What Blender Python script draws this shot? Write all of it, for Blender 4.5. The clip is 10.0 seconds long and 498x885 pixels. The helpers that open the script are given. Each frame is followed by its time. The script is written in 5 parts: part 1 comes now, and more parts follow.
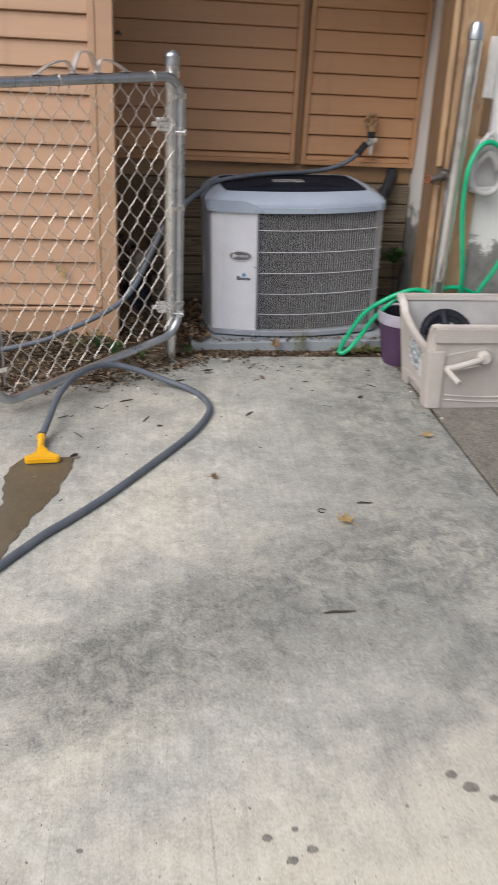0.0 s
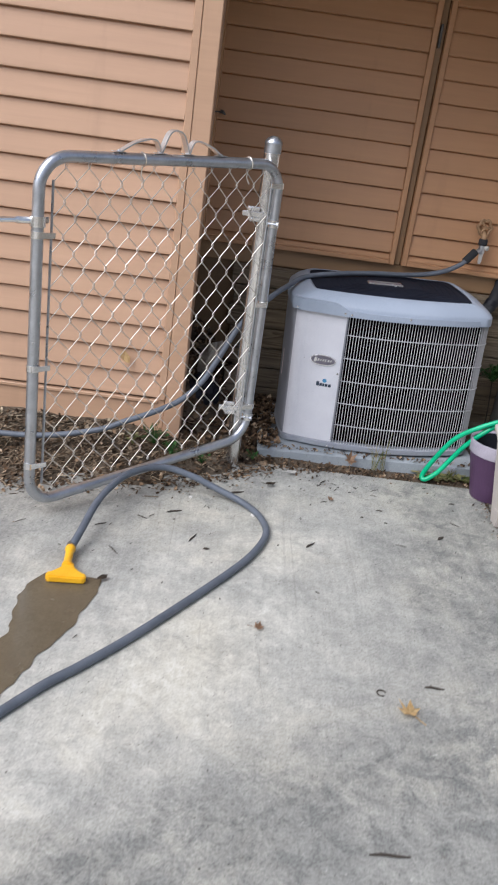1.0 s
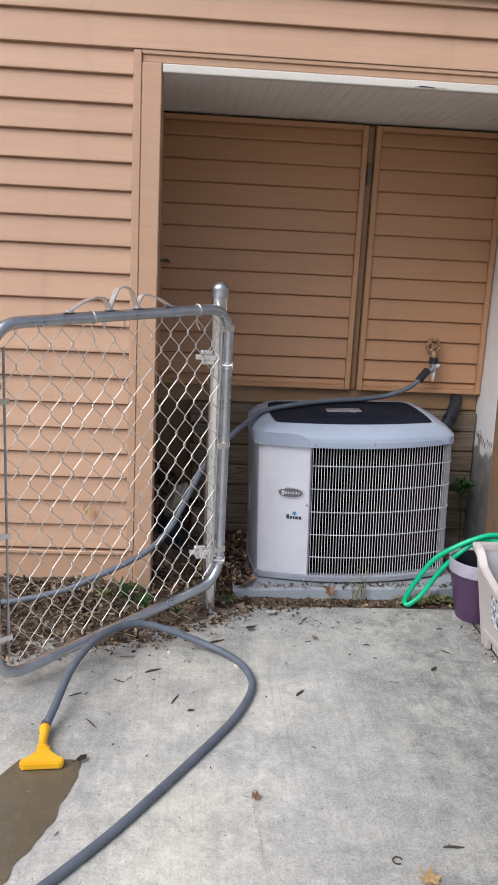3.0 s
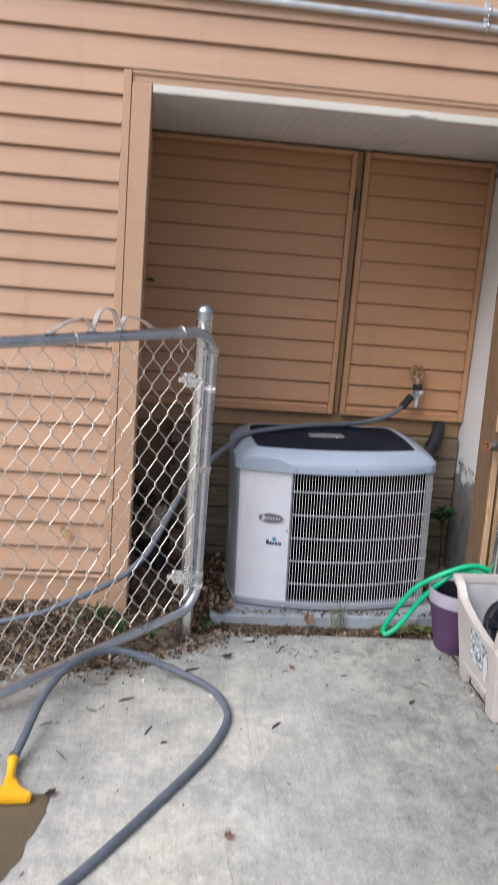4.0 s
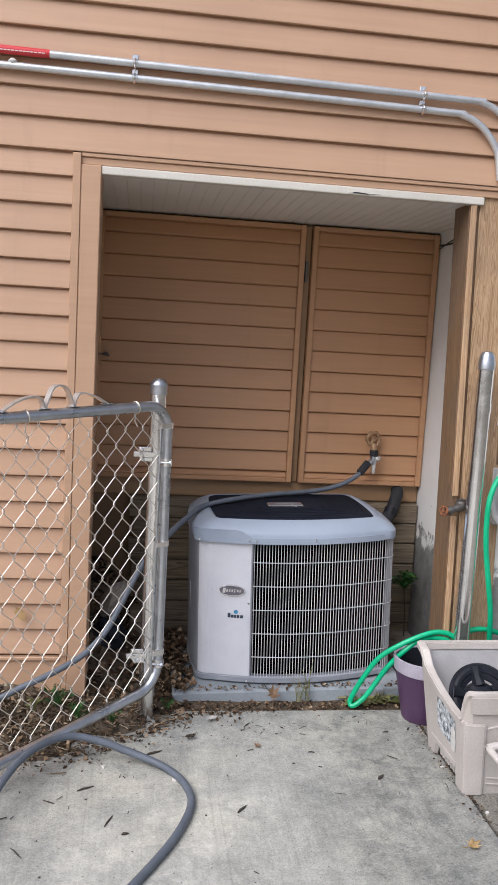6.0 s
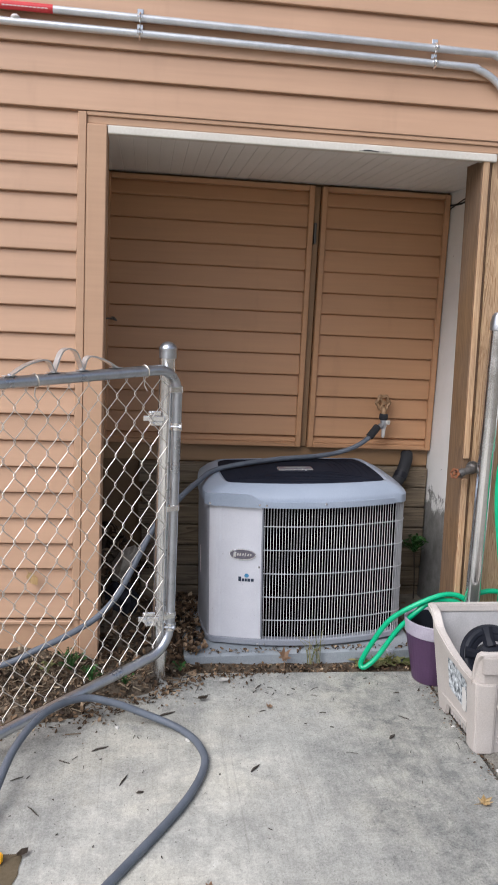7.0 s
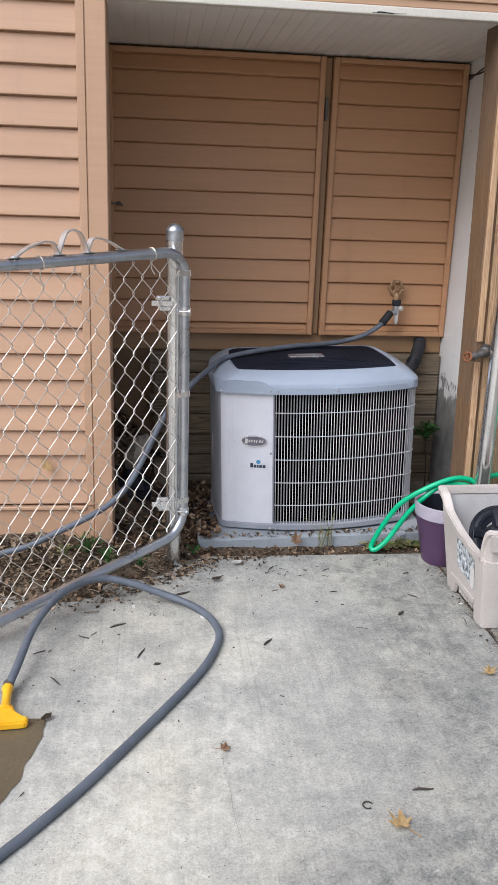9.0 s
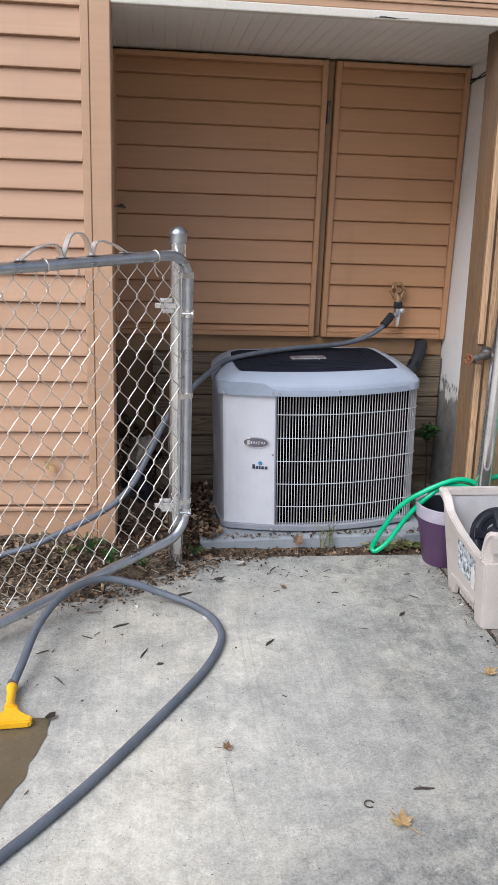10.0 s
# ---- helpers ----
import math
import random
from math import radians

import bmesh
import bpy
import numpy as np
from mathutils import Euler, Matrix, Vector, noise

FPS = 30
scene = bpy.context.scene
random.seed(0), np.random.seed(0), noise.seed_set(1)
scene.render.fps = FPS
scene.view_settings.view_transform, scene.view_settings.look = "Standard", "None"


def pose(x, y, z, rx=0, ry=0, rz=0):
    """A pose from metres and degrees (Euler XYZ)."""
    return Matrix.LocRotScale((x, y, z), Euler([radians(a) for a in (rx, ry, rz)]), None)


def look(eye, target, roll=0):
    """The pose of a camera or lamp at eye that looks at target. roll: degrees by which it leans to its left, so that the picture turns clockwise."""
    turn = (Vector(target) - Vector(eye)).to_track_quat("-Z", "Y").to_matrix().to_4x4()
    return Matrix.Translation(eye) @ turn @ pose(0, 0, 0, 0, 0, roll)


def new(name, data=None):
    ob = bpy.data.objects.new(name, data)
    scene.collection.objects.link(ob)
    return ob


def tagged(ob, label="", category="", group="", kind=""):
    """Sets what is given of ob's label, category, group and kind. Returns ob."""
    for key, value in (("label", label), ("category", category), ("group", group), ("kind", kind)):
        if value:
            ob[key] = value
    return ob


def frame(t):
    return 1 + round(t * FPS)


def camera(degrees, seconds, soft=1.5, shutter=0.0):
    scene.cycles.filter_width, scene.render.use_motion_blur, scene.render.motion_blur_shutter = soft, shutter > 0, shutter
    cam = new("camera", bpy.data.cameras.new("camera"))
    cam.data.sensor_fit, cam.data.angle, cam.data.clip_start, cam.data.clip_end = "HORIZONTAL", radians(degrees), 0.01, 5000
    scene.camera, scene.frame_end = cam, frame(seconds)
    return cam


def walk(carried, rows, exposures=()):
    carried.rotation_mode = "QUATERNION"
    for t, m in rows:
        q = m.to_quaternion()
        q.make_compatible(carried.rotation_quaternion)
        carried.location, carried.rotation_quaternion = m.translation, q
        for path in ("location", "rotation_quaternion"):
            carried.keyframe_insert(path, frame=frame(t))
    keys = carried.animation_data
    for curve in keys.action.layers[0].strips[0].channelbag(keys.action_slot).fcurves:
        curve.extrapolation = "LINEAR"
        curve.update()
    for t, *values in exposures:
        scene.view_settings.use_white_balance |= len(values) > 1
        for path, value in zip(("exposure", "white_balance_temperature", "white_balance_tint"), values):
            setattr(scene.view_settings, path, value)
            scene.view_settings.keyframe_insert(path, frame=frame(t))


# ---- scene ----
cam = camera(33.9, 10.0, soft=0.9, shutter=0.3)
EXPOSURE = 0.47
PATH = [
    (0, (0.121, -3.633, 1.328), (0.376, -1.85, 0.458), 3.2),
    (0.2, (0.187, -3.511, 1.288), (0.287, -1.71, 0.423), 2.6),
    (0.5, (0.185, -3.347, 1.325), (0.139, -1.544, 0.461), 3.4),
    (0.8, (0.2, -3.253, 1.309), (0.195, -1.396, 0.566), 6.2),
    (1, (0.175, -3.182, 1.363), (0.251, -1.324, 0.625), 8.0),
    (1.5, (0.19, -3.131, 1.409), (0.275, -1.236, 0.776), 9.3),
    (1.7, (0.172, -3.131, 1.425), (0.267, -1.208, 0.884), 9.3),
    (2, (0.19, -3.09, 1.482), (0.286, -1.139, 1.054), 7.7),
    (2.5, (0.172, -3.074, 1.453), (0.293, -1.107, 1.116), 4.1),
    (2.7, (0.164, -3.088, 1.42), (0.295, -1.131, 1.031), 2.6),
    (3.8, (0.151, -3.047, 1.411), (0.338, -1.117, 0.922), 4.3),
    (4, (0.152, -3.036, 1.449), (0.338, -1.089, 1.031), 4.6),
    (4.5, (0.152, -3.021, 1.485), (0.34, -1.046, 1.229), 4.7),
    (5, (0.168, -3.022, 1.492), (0.39, -1.046, 1.278), 4.1),
    (5.5, (0.181, -3.024, 1.478), (0.439, -1.055, 1.24), 3.5),
    (7, (0.164, -3.01, 1.449), (0.419, -1.054, 1.118), 2.8),
    (7.5, (0.175, -2.999, 1.418), (0.409, -1.065, 0.967), 2.6),
    (8, (0.173, -2.998, 1.398), (0.403, -1.081, 0.876), 2.6),
    (8.5, (0.177, -3.004, 1.385), (0.402, -1.098, 0.823), 2.2),
    (9, (0.179, -3.016, 1.392), (0.403, -1.112, 0.824), 2.0),
    (9.5, (0.172, -3.022, 1.391), (0.395, -1.117, 0.823), 2.0),
    (10, (0.17, -3.032, 1.399), (0.393, -1.127, 0.833), 2.1),
]
walk(cam, [(t, look(eye, target, roll)) for t, eye, target, roll in PATH],
     exposures=[(0.0, EXPOSURE - 0.32, 6260, 12), (0.5, EXPOSURE - 0.23, 5870, 12), (1.0, EXPOSURE - 0.11, 5870, 13), (2.0, EXPOSURE - 0.07, 5980, 15), (2.5, EXPOSURE - 0.11, 5930, 14), (4.0, EXPOSURE - 0.03, 5930, 14), (5.5, EXPOSURE - 0.11, 5980, 14), (8.0, EXPOSURE - 0.04, 5930, 13), (10.0, EXPOSURE + 0.0, 5880, 13)])

# ---- light: bright overcast sky, sun veiled by cloud ----
world = bpy.data.worlds.new("overcast_sky")
scene.world = world
world.use_nodes = True
wn = world.node_tree
sky = wn.nodes.new("ShaderNodeTexSky")
sky.sky_type, sky.sun_disc = "NISHITA", False
sky.sun_elevation, sky.sun_rotation = radians(47), radians(228)
sky.air_density, sky.dust_density, sky.ozone_density = 1.0, 4.0, 0.6
veil = wn.nodes.new("ShaderNodeHueSaturation")
veil.inputs["Saturation"].default_value = 0.55
wn.links.new(sky.outputs[0], veil.inputs["Color"])
wn.links.new(veil.outputs[0], wn.nodes["Background"].inputs["Color"])
wn.nodes["Background"].inputs["Strength"].default_value = 0.11

sun = new("sun", bpy.data.lights.new("sun", "SUN"))
sun.data.energy, sun.data.angle, sun.data.color = 1.8, radians(46), (1.0, 0.97, 0.93)
sun.matrix_world = look((-6.0, -5.4, 8.7), (0, 0, 0))

# ---- materials ----


class Nodes:
    """A small wrapper to wire a node material."""

    def __init__(self, name):
        self.m = bpy.data.materials.new(name)
        self.m.use_nodes = True
        self.t = self.m.node_tree
        self.bsdf = self.t.nodes["Principled BSDF"]
        self.pos = self.t.nodes.new("ShaderNodeNewGeometry").outputs["Position"]

    def node(self, kind, inputs=(), operation="", blend=""):
        n = self.t.nodes.new(kind)
        if operation:
            n.operation = operation
        if blend:
            n.data_type, n.blend_type = "RGBA", blend
        for k, v in dict(inputs).items():
            self.put(v, n.inputs[k])
        return n

    def put(self, v, socket):
        if isinstance(v, bpy.types.NodeSocket):
            self.t.links.new(v, socket)
        else:
            socket.default_value = v

    def noise(self, scale, detail=5, stretch=(1, 1, 1), rough=0.55, shift=None, distort=0.0):
        vec = self.node("ShaderNodeMapping", {"Vector": self.pos, "Scale": stretch})
        if shift is not None:
            self.put(shift, vec.inputs["Location"])
        return self.node("ShaderNodeTexNoise", {"Vector": vec.outputs[0], "Scale": scale, "Detail": detail,
                                                "Roughness": rough, "Distortion": distort}).outputs["Fac"]

    def ramp(self, fac, stops):
        n = self.node("ShaderNodeValToRGB", {"Fac": fac})
        el = n.color_ramp.elements
        while len(el) < len(stops):
            el.new(0.5)
        for e, (p, c) in zip(el, stops):
            e.position, e.color = p, (*c, 1) if len(c) == 3 else c
        return n.outputs["Color"]

    def mix(self, fac, a, b, kind="MIX"):
        n = self.node("ShaderNodeMix", blend=kind)
        self.put(fac, n.inputs[0])
        for v, i in ((a, 6), (b, 7)):
            self.put((*v, 1) if isinstance(v, tuple) and len(v) == 3 else v, n.inputs[i])
        return n.outputs[2]

    def math(self, op, a, b=0.0, c=0.0):
        n = self.node("ShaderNodeMath", operation=op)
        for v, i in ((a, 0), (b, 1), (c, 2)):
            self.put(v, n.inputs[i])
        return n.outputs[0]

    def remap(self, v, a, b, c, d):
        n = self.node("ShaderNodeMapRange", {"Value": v, "From Min": a, "From Max": b, "To Min": c, "To Max": d})
        n.clamp = True
        return n.outputs[0]

    def random(self):
        return self.node("ShaderNodeObjectInfo").outputs["Random"]

    def bump(self, height, strength, distance=0.002):
        n = self.node("ShaderNodeBump", {"Height": height, "Strength": strength, "Distance": distance})
        self.put(n.outputs[0], self.bsdf.inputs["Normal"])

    def done(self, color, rough, metal=0.0):
        self.put((*color, 1) if isinstance(color, tuple) and len(color) == 3 else color, self.bsdf.inputs["Base Color"])
        self.put(rough, self.bsdf.inputs["Roughness"])
        self.put(metal, self.bsdf.inputs["Metallic"])
        return self.m


def surf(name, a, b, scale=6.0, rough=(0.5, 0.7), metal=0.0, bump=0.15, fine=120.0, stretch=(1, 1, 1), vary=0.0, speck=None, depth=0.002, spec=0.5):
    """Two tones in broad patches, fine grain, uneven gloss; vary: difference from piece to piece; speck: dirt colour and share."""
    n = Nodes(name)
    shift = None
    if vary:
        r = n.random()
        shift = n.node("ShaderNodeCombineXYZ", {"X": n.math("MULTIPLY", r, 37.0), "Y": n.math("MULTIPLY", r, 91.0), "Z": n.math("MULTIPLY", r, 53.0)}).outputs[0]
    broad = n.noise(scale, 6, stretch, shift=shift)
    grain = n.noise(fine, 4, stretch)
    col = n.ramp(broad, [(0.32, a), (0.68, b)])
    col = n.mix(0.16, col, n.ramp(grain, [(0.3, (0.25, 0.25, 0.25)), (0.7, (0.8, 0.8, 0.8))]), "OVERLAY")
    if speck:
        col = n.mix(n.remap(n.noise(scale * 9, 8, rough=0.7), speck[1], speck[1] + 0.06, 0.0, 0.85), col, speck[0])
    if vary:
        hsv = n.node("ShaderNodeHueSaturation", {"Color": col, "Value": n.remap(n.random(), 0, 1, 1 - vary, 1 + vary)})
        col = hsv.outputs[0]
    n.bump(grain, bump, depth)
    n.bsdf.inputs["Specular IOR Level"].default_value = spec
    return n.done(col, n.remap(broad, 0.3, 0.7, rough[0], rough[1]), metal)


def wood_mat(name, pale, dark, axis="z", scale=1.0, rough=0.75):
    """Sawn softwood: long grain bands along one axis, pores and a few darker streaks."""
    n = Nodes(name)
    st = {"z": (26, 26, 1.1), "x": (1.1, 26, 26), "y": (26, 1.1, 26)}[axis]
    st = tuple(s * scale for s in st)
    r = n.random()
    shift = n.node("ShaderNodeCombineXYZ", {"X": n.math("MULTIPLY", r, 17.0), "Y": n.math("MULTIPLY", r, 41.0), "Z": n.math("MULTIPLY", r, 23.0)}).outputs[0]
    band = n.noise(1.0, 3, st, 0.5, shift, 0.8)
    ring = n.math("FRACT", n.math("MULTIPLY", band, 9.0))
    grey = n.noise(3.0, 5)
    pore = n.noise(4.0, 6, st, 0.7)
    col = n.ramp(ring, [(0.0, pale), (0.55, tuple(0.5 * p + 0.5 * d for p, d in zip(pale, dark))), (0.85, dark), (1.0, pale)])
    col = n.mix(n.remap(grey, 0.45, 0.75, 0.0, 0.55), col, tuple(0.55 * d + 0.06 for d in dark))
    col = n.mix(0.25, col, n.ramp(pore, [(0.3, (0.2, 0.2, 0.2)), (0.7, (0.8, 0.8, 0.8))]), "OVERLAY")
    n.bump(n.math("ADD", n.math("MULTIPLY", ring, 0.4), pore), 0.3, 0.0015)
    return n.done(col, rough)


def concrete_mat(name, wet=False, pebbled=False):
    """Broom-finished slab: buff and grey blotches, a long grey stain, pits, streaks and small dark specks."""
    n = Nodes(name)
    blotch = n.noise(1.5, 7, rough=0.62, distort=0.6)
    mid = n.noise(7.0, 5, rough=0.62)
    broom = n.noise(1.0, 2, (85, 4, 1), distort=0.5)
    pits = n.noise(130.0, 2, rough=0.6)
    grain = n.noise(230.0, 2)
    xyz = n.node("ShaderNodeSeparateXYZ", {"Vector": n.pos})
    x, y = xyz.outputs[0], xyz.outputs[1]
    # the grey stain runs aslant over the slab
    v = n.math("ADD", n.math("MULTIPLY", x, -0.371), n.math("MULTIPLY", y, 0.928))
    v = n.math("ADD", v, 1.93)
    v = n.math("ADD", v, n.math("MULTIPLY", n.math("SUBTRACT", blotch, 0.5), 0.55))
    v = n.math("ADD", v, n.math("MULTIPLY", n.math("SUBTRACT", mid, 0.5), 0.55))
    wide = n.remap(x, -0.3, 1.1, 0.10, 0.50)
    stain = n.math("MULTIPLY", n.remap(x, -0.8, 0.0, 0.0, 1.0), n.math("SUBTRACT", 1.0, n.remap(n.math("DIVIDE", n.math("ABSOLUTE", v), wide), 0.35, 1.35, 0.0, 1.0)))
    clean = n.remap(v, -0.80, -0.42, 1.0, 0.0)
    near_joint = n.remap(n.math("ADD", x, n.math("MULTIPLY", n.math("SUBTRACT", mid, 0.5), 1.1)), 0.40, 1.05, 0.0, 0.95)
    near_joint = n.math("MULTIPLY", near_joint, n.math("SUBTRACT", 1.0, n.math("MULTIPLY", clean, 0.8)))
    stain = n.math("MAXIMUM", stain, near_joint)
    # ground-in soil beside the bed
    bed = n.math("SUBTRACT", y, n.math("MULTIPLY", n.math("MINIMUM", n.math("SUBTRACT", x, 0.42), 0.0), 0.68))
    bed = n.math("ADD", bed, n.math("MULTIPLY", n.math("SUBTRACT", mid, 0.5), 1.5))
    stain = n.math("MAXIMUM", stain, n.remap(bed, -0.75, 0.05, 0.0, 0.85))
    grit = n.noise(38.0, 4, rough=0.7, distort=0.5)
    mottle = n.noise(15.0, 8, rough=0.75, distort=0.7)
    cloud = n.noise(3.6, 6, (1.0, 0.6, 1.0), 0.66, distort=0.9)
    stain = n.math("MULTIPLY", stain, n.remap(mottle, 0.38, 0.60, 0.40, 1.25))
    buff, grey = (0.555, 0.538, 0.462), (0.182, 0.186, 0.174)
    col = n.ramp(blotch, [(0.32, (0.378, 0.382, 0.352)), (0.47, (0.457, 0.453, 0.41)), (0.62, buff)])
    col = n.mix(n.math("MULTIPLY", clean, 0.8), col, (0.63, 0.592, 0.492))
    col = n.mix(n.math("MULTIPLY", stain, 0.85), col, grey)
    worn = n.math("SUBTRACT", 1.0, n.math("MULTIPLY", clean, 0.65))
    col = n.mix(n.math("MULTIPLY", worn, 0.36), col, n.ramp(cloud, [(0.32, (0.25, 0.26, 0.265)), (0.70, (0.76, 0.75, 0.72))]), "OVERLAY")
    col = n.mix(n.math("MULTIPLY", worn, 0.32), col, n.ramp(mottle, [(0.34, (0.24, 0.24, 0.24)), (0.64, (0.76, 0.76, 0.75))]), "OVERLAY")
    col = n.mix(0.12, col, n.ramp(broom, [(0.3, (0.28, 0.28, 0.28)), (0.7, (0.72, 0.72, 0.72))]), "OVERLAY")
    col = n.mix(0.7 if pebbled else n.math("ADD", 0.16, n.math("MULTIPLY", stain, 0.2)), col, n.ramp(pits, [(0.34, (0.12, 0.12, 0.12)), (0.5, (0.5, 0.5, 0.5)), (0.72, (0.74, 0.74, 0.74))]), "OVERLAY")
    col = n.mix(n.math("MULTIPLY", worn, 0.2), col, n.ramp(grit, [(0.32, (0.2, 0.2, 0.2)), (0.68, (0.8, 0.8, 0.8))]), "OVERLAY")
    col = n.mix(0.22, col, n.ramp(grain, [(0.3, (0.2, 0.2, 0.2)), (0.7, (0.8, 0.8, 0.8))]), "OVERLAY")
    # long hairline scores left by the broom
    score = n.remap(n.noise(1.0, 2, (46, 0.9, 1), distort=0.25), 0.675, 0.70, 0.0, 0.22)
    col = n.mix(score, col, (0.20, 0.19, 0.165))
    dirt = n.remap(n.noise(30.0, 6, rough=0.78), 0.62, 0.69, 0.0, 0.65)
    col = n.mix(dirt, col, (0.12, 0.11, 0.09))
    specks = n.remap(n.noise(105.0, 2), 0.69, 0.73, 0.0, 0.9)
    col = n.mix(specks, col, (0.07, 0.065, 0.055))
    pale = n.remap(n.noise(50.0, 4, rough=0.7), 0.64, 0.72, 0.0, 0.45)
    col = n.mix(pale, col, (0.68, 0.66, 0.60))
    if pebbled:
        vor = n.node("ShaderNodeTexVoronoi", {"Vector": n.pos, "Scale": 170.0})
        col = n.mix(0.55, col, n.ramp(vor.outputs["Color"], [(0.1, (0.10, 0.088, 0.074)), (0.9, (0.40, 0.37, 0.325))]))
        col = n.mix(0.8, col, (0.62, 0.60, 0.56), "MULTIPLY")
    if wet:
        col = n.mix(0.85, col, (0.16, 0.125, 0.07), "MULTIPLY")
        col = n.mix(0.55, col, (0.13, 0.10, 0.055))
        n.bump(pits, 0.08, 0.001)
        return n.done(col, n.remap(mid, 0.3, 0.7, 0.12, 0.3))
    n.bump(n.math("ADD", n.math("MULTIPLY", pits, 0.6), n.math("ADD", n.math("MULTIPLY", broom, 0.3), n.math("MULTIPLY", grain, 0.12))), 0.30, 0.003)
    return n.done(col, n.remap(mid, 0.3, 0.7, 0.75, 0.95))


def siding_mat(name, a, b):
    """Painted vinyl lap siding with faint embossed wood grain, dust and stains."""
    n = Nodes(name)
    broad = n.noise(1.8, 6)
    streak = n.noise(1.0, 5, (2.2, 30, 60), 0.6)
    drip = n.noise(1.0, 4, (14, 14, 1.2))
    col = n.ramp(broad, [(0.3, a), (0.7, b)])
    col = n.mix(0.10, col, n.ramp(streak, [(0.3, (0.3, 0.3, 0.3)), (0.7, (0.72, 0.72, 0.72))]), "OVERLAY")
    col = n.mix(n.remap(drip, 0.6, 0.8, 0.0, 0.22), col, tuple(0.6 * v for v in a))
    hsv = n.node("ShaderNodeHueSaturation", {"Color": col, "Value": n.remap(n.random(), 0, 1, 0.97, 1.03)})
    n.bump(streak, 0.12, 0.0012)
    return n.done(hsv.outputs[0], n.remap(broad, 0.3, 0.7, 0.42, 0.6))


def leaf_mat(name, stops, rough=0.7):
    n = Nodes(name)
    isle = n.node("ShaderNodeNewGeometry").outputs["Random Per Island"]
    col = n.ramp(isle, stops)
    col = n.mix(0.35, col, n.ramp(n.noise(160.0, 4), [(0.3, (0.2, 0.2, 0.2)), (0.7, (0.75, 0.75, 0.75))]), "OVERLAY")
    n.bump(n.noise(300.0, 3), 0.3, 0.001)
    n.bsdf.inputs["Specular IOR Level"].default_value = 0.2
    return n.done(col, rough)


M_CONC = concrete_mat("concrete")
M_CONC2 = concrete_mat("pebbled_concrete", pebbled=True)
M_WET = concrete_mat("wet_concrete", wet=True)
M_SIDING = siding_mat("tan_siding", (0.475, 0.295, 0.186), (0.52, 0.326, 0.207))
M_DOOR = siding_mat("brown_siding", (0.48, 0.262, 0.132), (0.525, 0.292, 0.152))
M_SILL = siding_mat("aged_olive_brown_board", (0.29, 0.176, 0.088), (0.35, 0.212, 0.108))
M_TRIM = siding_mat("tan_trim", (0.46, 0.288, 0.178), (0.51, 0.32, 0.20))
M_WHITE = surf("white_vinyl", (0.74, 0.72, 0.67), (0.82, 0.80, 0.76), 3, (0.35, 0.5), bump=0.05)
M_CREAM = surf("cream_vinyl", (0.60, 0.565, 0.49), (0.68, 0.645, 0.57), 3, (0.4, 0.55), bump=0.05)
M_SOIL = surf("soil", (0.045, 0.034, 0.024), (0.17, 0.135, 0.098), 9, (0.9, 1.0), bump=0.9, fine=90, depth=0.01, spec=0.1, speck=((0.2, 0.17, 0.12), 0.6))
M_EARTH = surf("dry_earth", (0.10, 0.085, 0.06), (0.20, 0.17, 0.12), 1.2, (0.9, 1.0), bump=0.7, fine=40, depth=0.01)
M_GALV = surf("galvanised_steel", (0.76, 0.76, 0.755), (0.88, 0.88, 0.87), 26, (0.13, 0.25), 0.97, 0.025, 200, speck=((0.30, 0.29, 0.27), 0.66))
M_GALV_DULL = surf("weathered_galvanised_steel", (0.44, 0.46, 0.49), (0.56, 0.58, 0.61), 20, (0.24, 0.40), 0.92, 0.08, 180, speck=((0.2, 0.19, 0.17), 0.64))
M_WIRE = surf("zinc_wire", (0.66, 0.62, 0.56), (0.80, 0.76, 0.69), 60, (0.34, 0.46), 0.95, 0.05, 300)
M_ALU = surf("aluminium_strap", (0.66, 0.66, 0.66), (0.78, 0.78, 0.77), 30, (0.3, 0.45), 0.9, 0.05, 250)
M_UNIT = surf("light_grey_enamel", (0.60, 0.605, 0.645), (0.66, 0.665, 0.70), 9, (0.35, 0.5), 0.0, 0.04, 300, speck=((0.16, 0.14, 0.12), 0.645))
M_LID = surf("blue_grey_plastic", (0.285, 0.335, 0.41), (0.34, 0.39, 0.465), 4, (0.38, 0.52), 0.0, 0.06, 260, speck=((0.5, 0.5, 0.5), 0.71))
M_PAN = surf("grey_base_pan", (0.25, 0.265, 0.30), (0.33, 0.345, 0.38), 6, (0.4, 0.6), 0.0, 0.06, 220, speck=((0.12, 0.1, 0.08), 0.66))
# unit grey taken darker: the shade on the left side is in this colour
M_SHADED_SIDE = surf("shaded_side_enamel", (0.24, 0.25, 0.28), (0.31, 0.32, 0.35), 6, (0.45, 0.6), 0.0, 0.06, 200)
M_BAR = surf("pale_grille_wire", (0.55, 0.55, 0.56), (0.63, 0.63, 0.64), 30, (0.35, 0.5), 0.0, 0.03, 300)
# near black with little gloss: the shade between grille bars is in the colour
M_COIL = surf("shaded_coil", (0.001, 0.001, 0.0013), (0.002, 0.002, 0.0025), 14, (0.8, 0.95), 0.0, 0.2, 400, spec=0.05)
M_BLACK = surf("black_plastic", (0.008, 0.009, 0.014), (0.015, 0.017, 0.024), 8, (0.45, 0.6), 0.0, 0.15, 220, spec=0.25, speck=((0.09, 0.09, 0.1), 0.72))
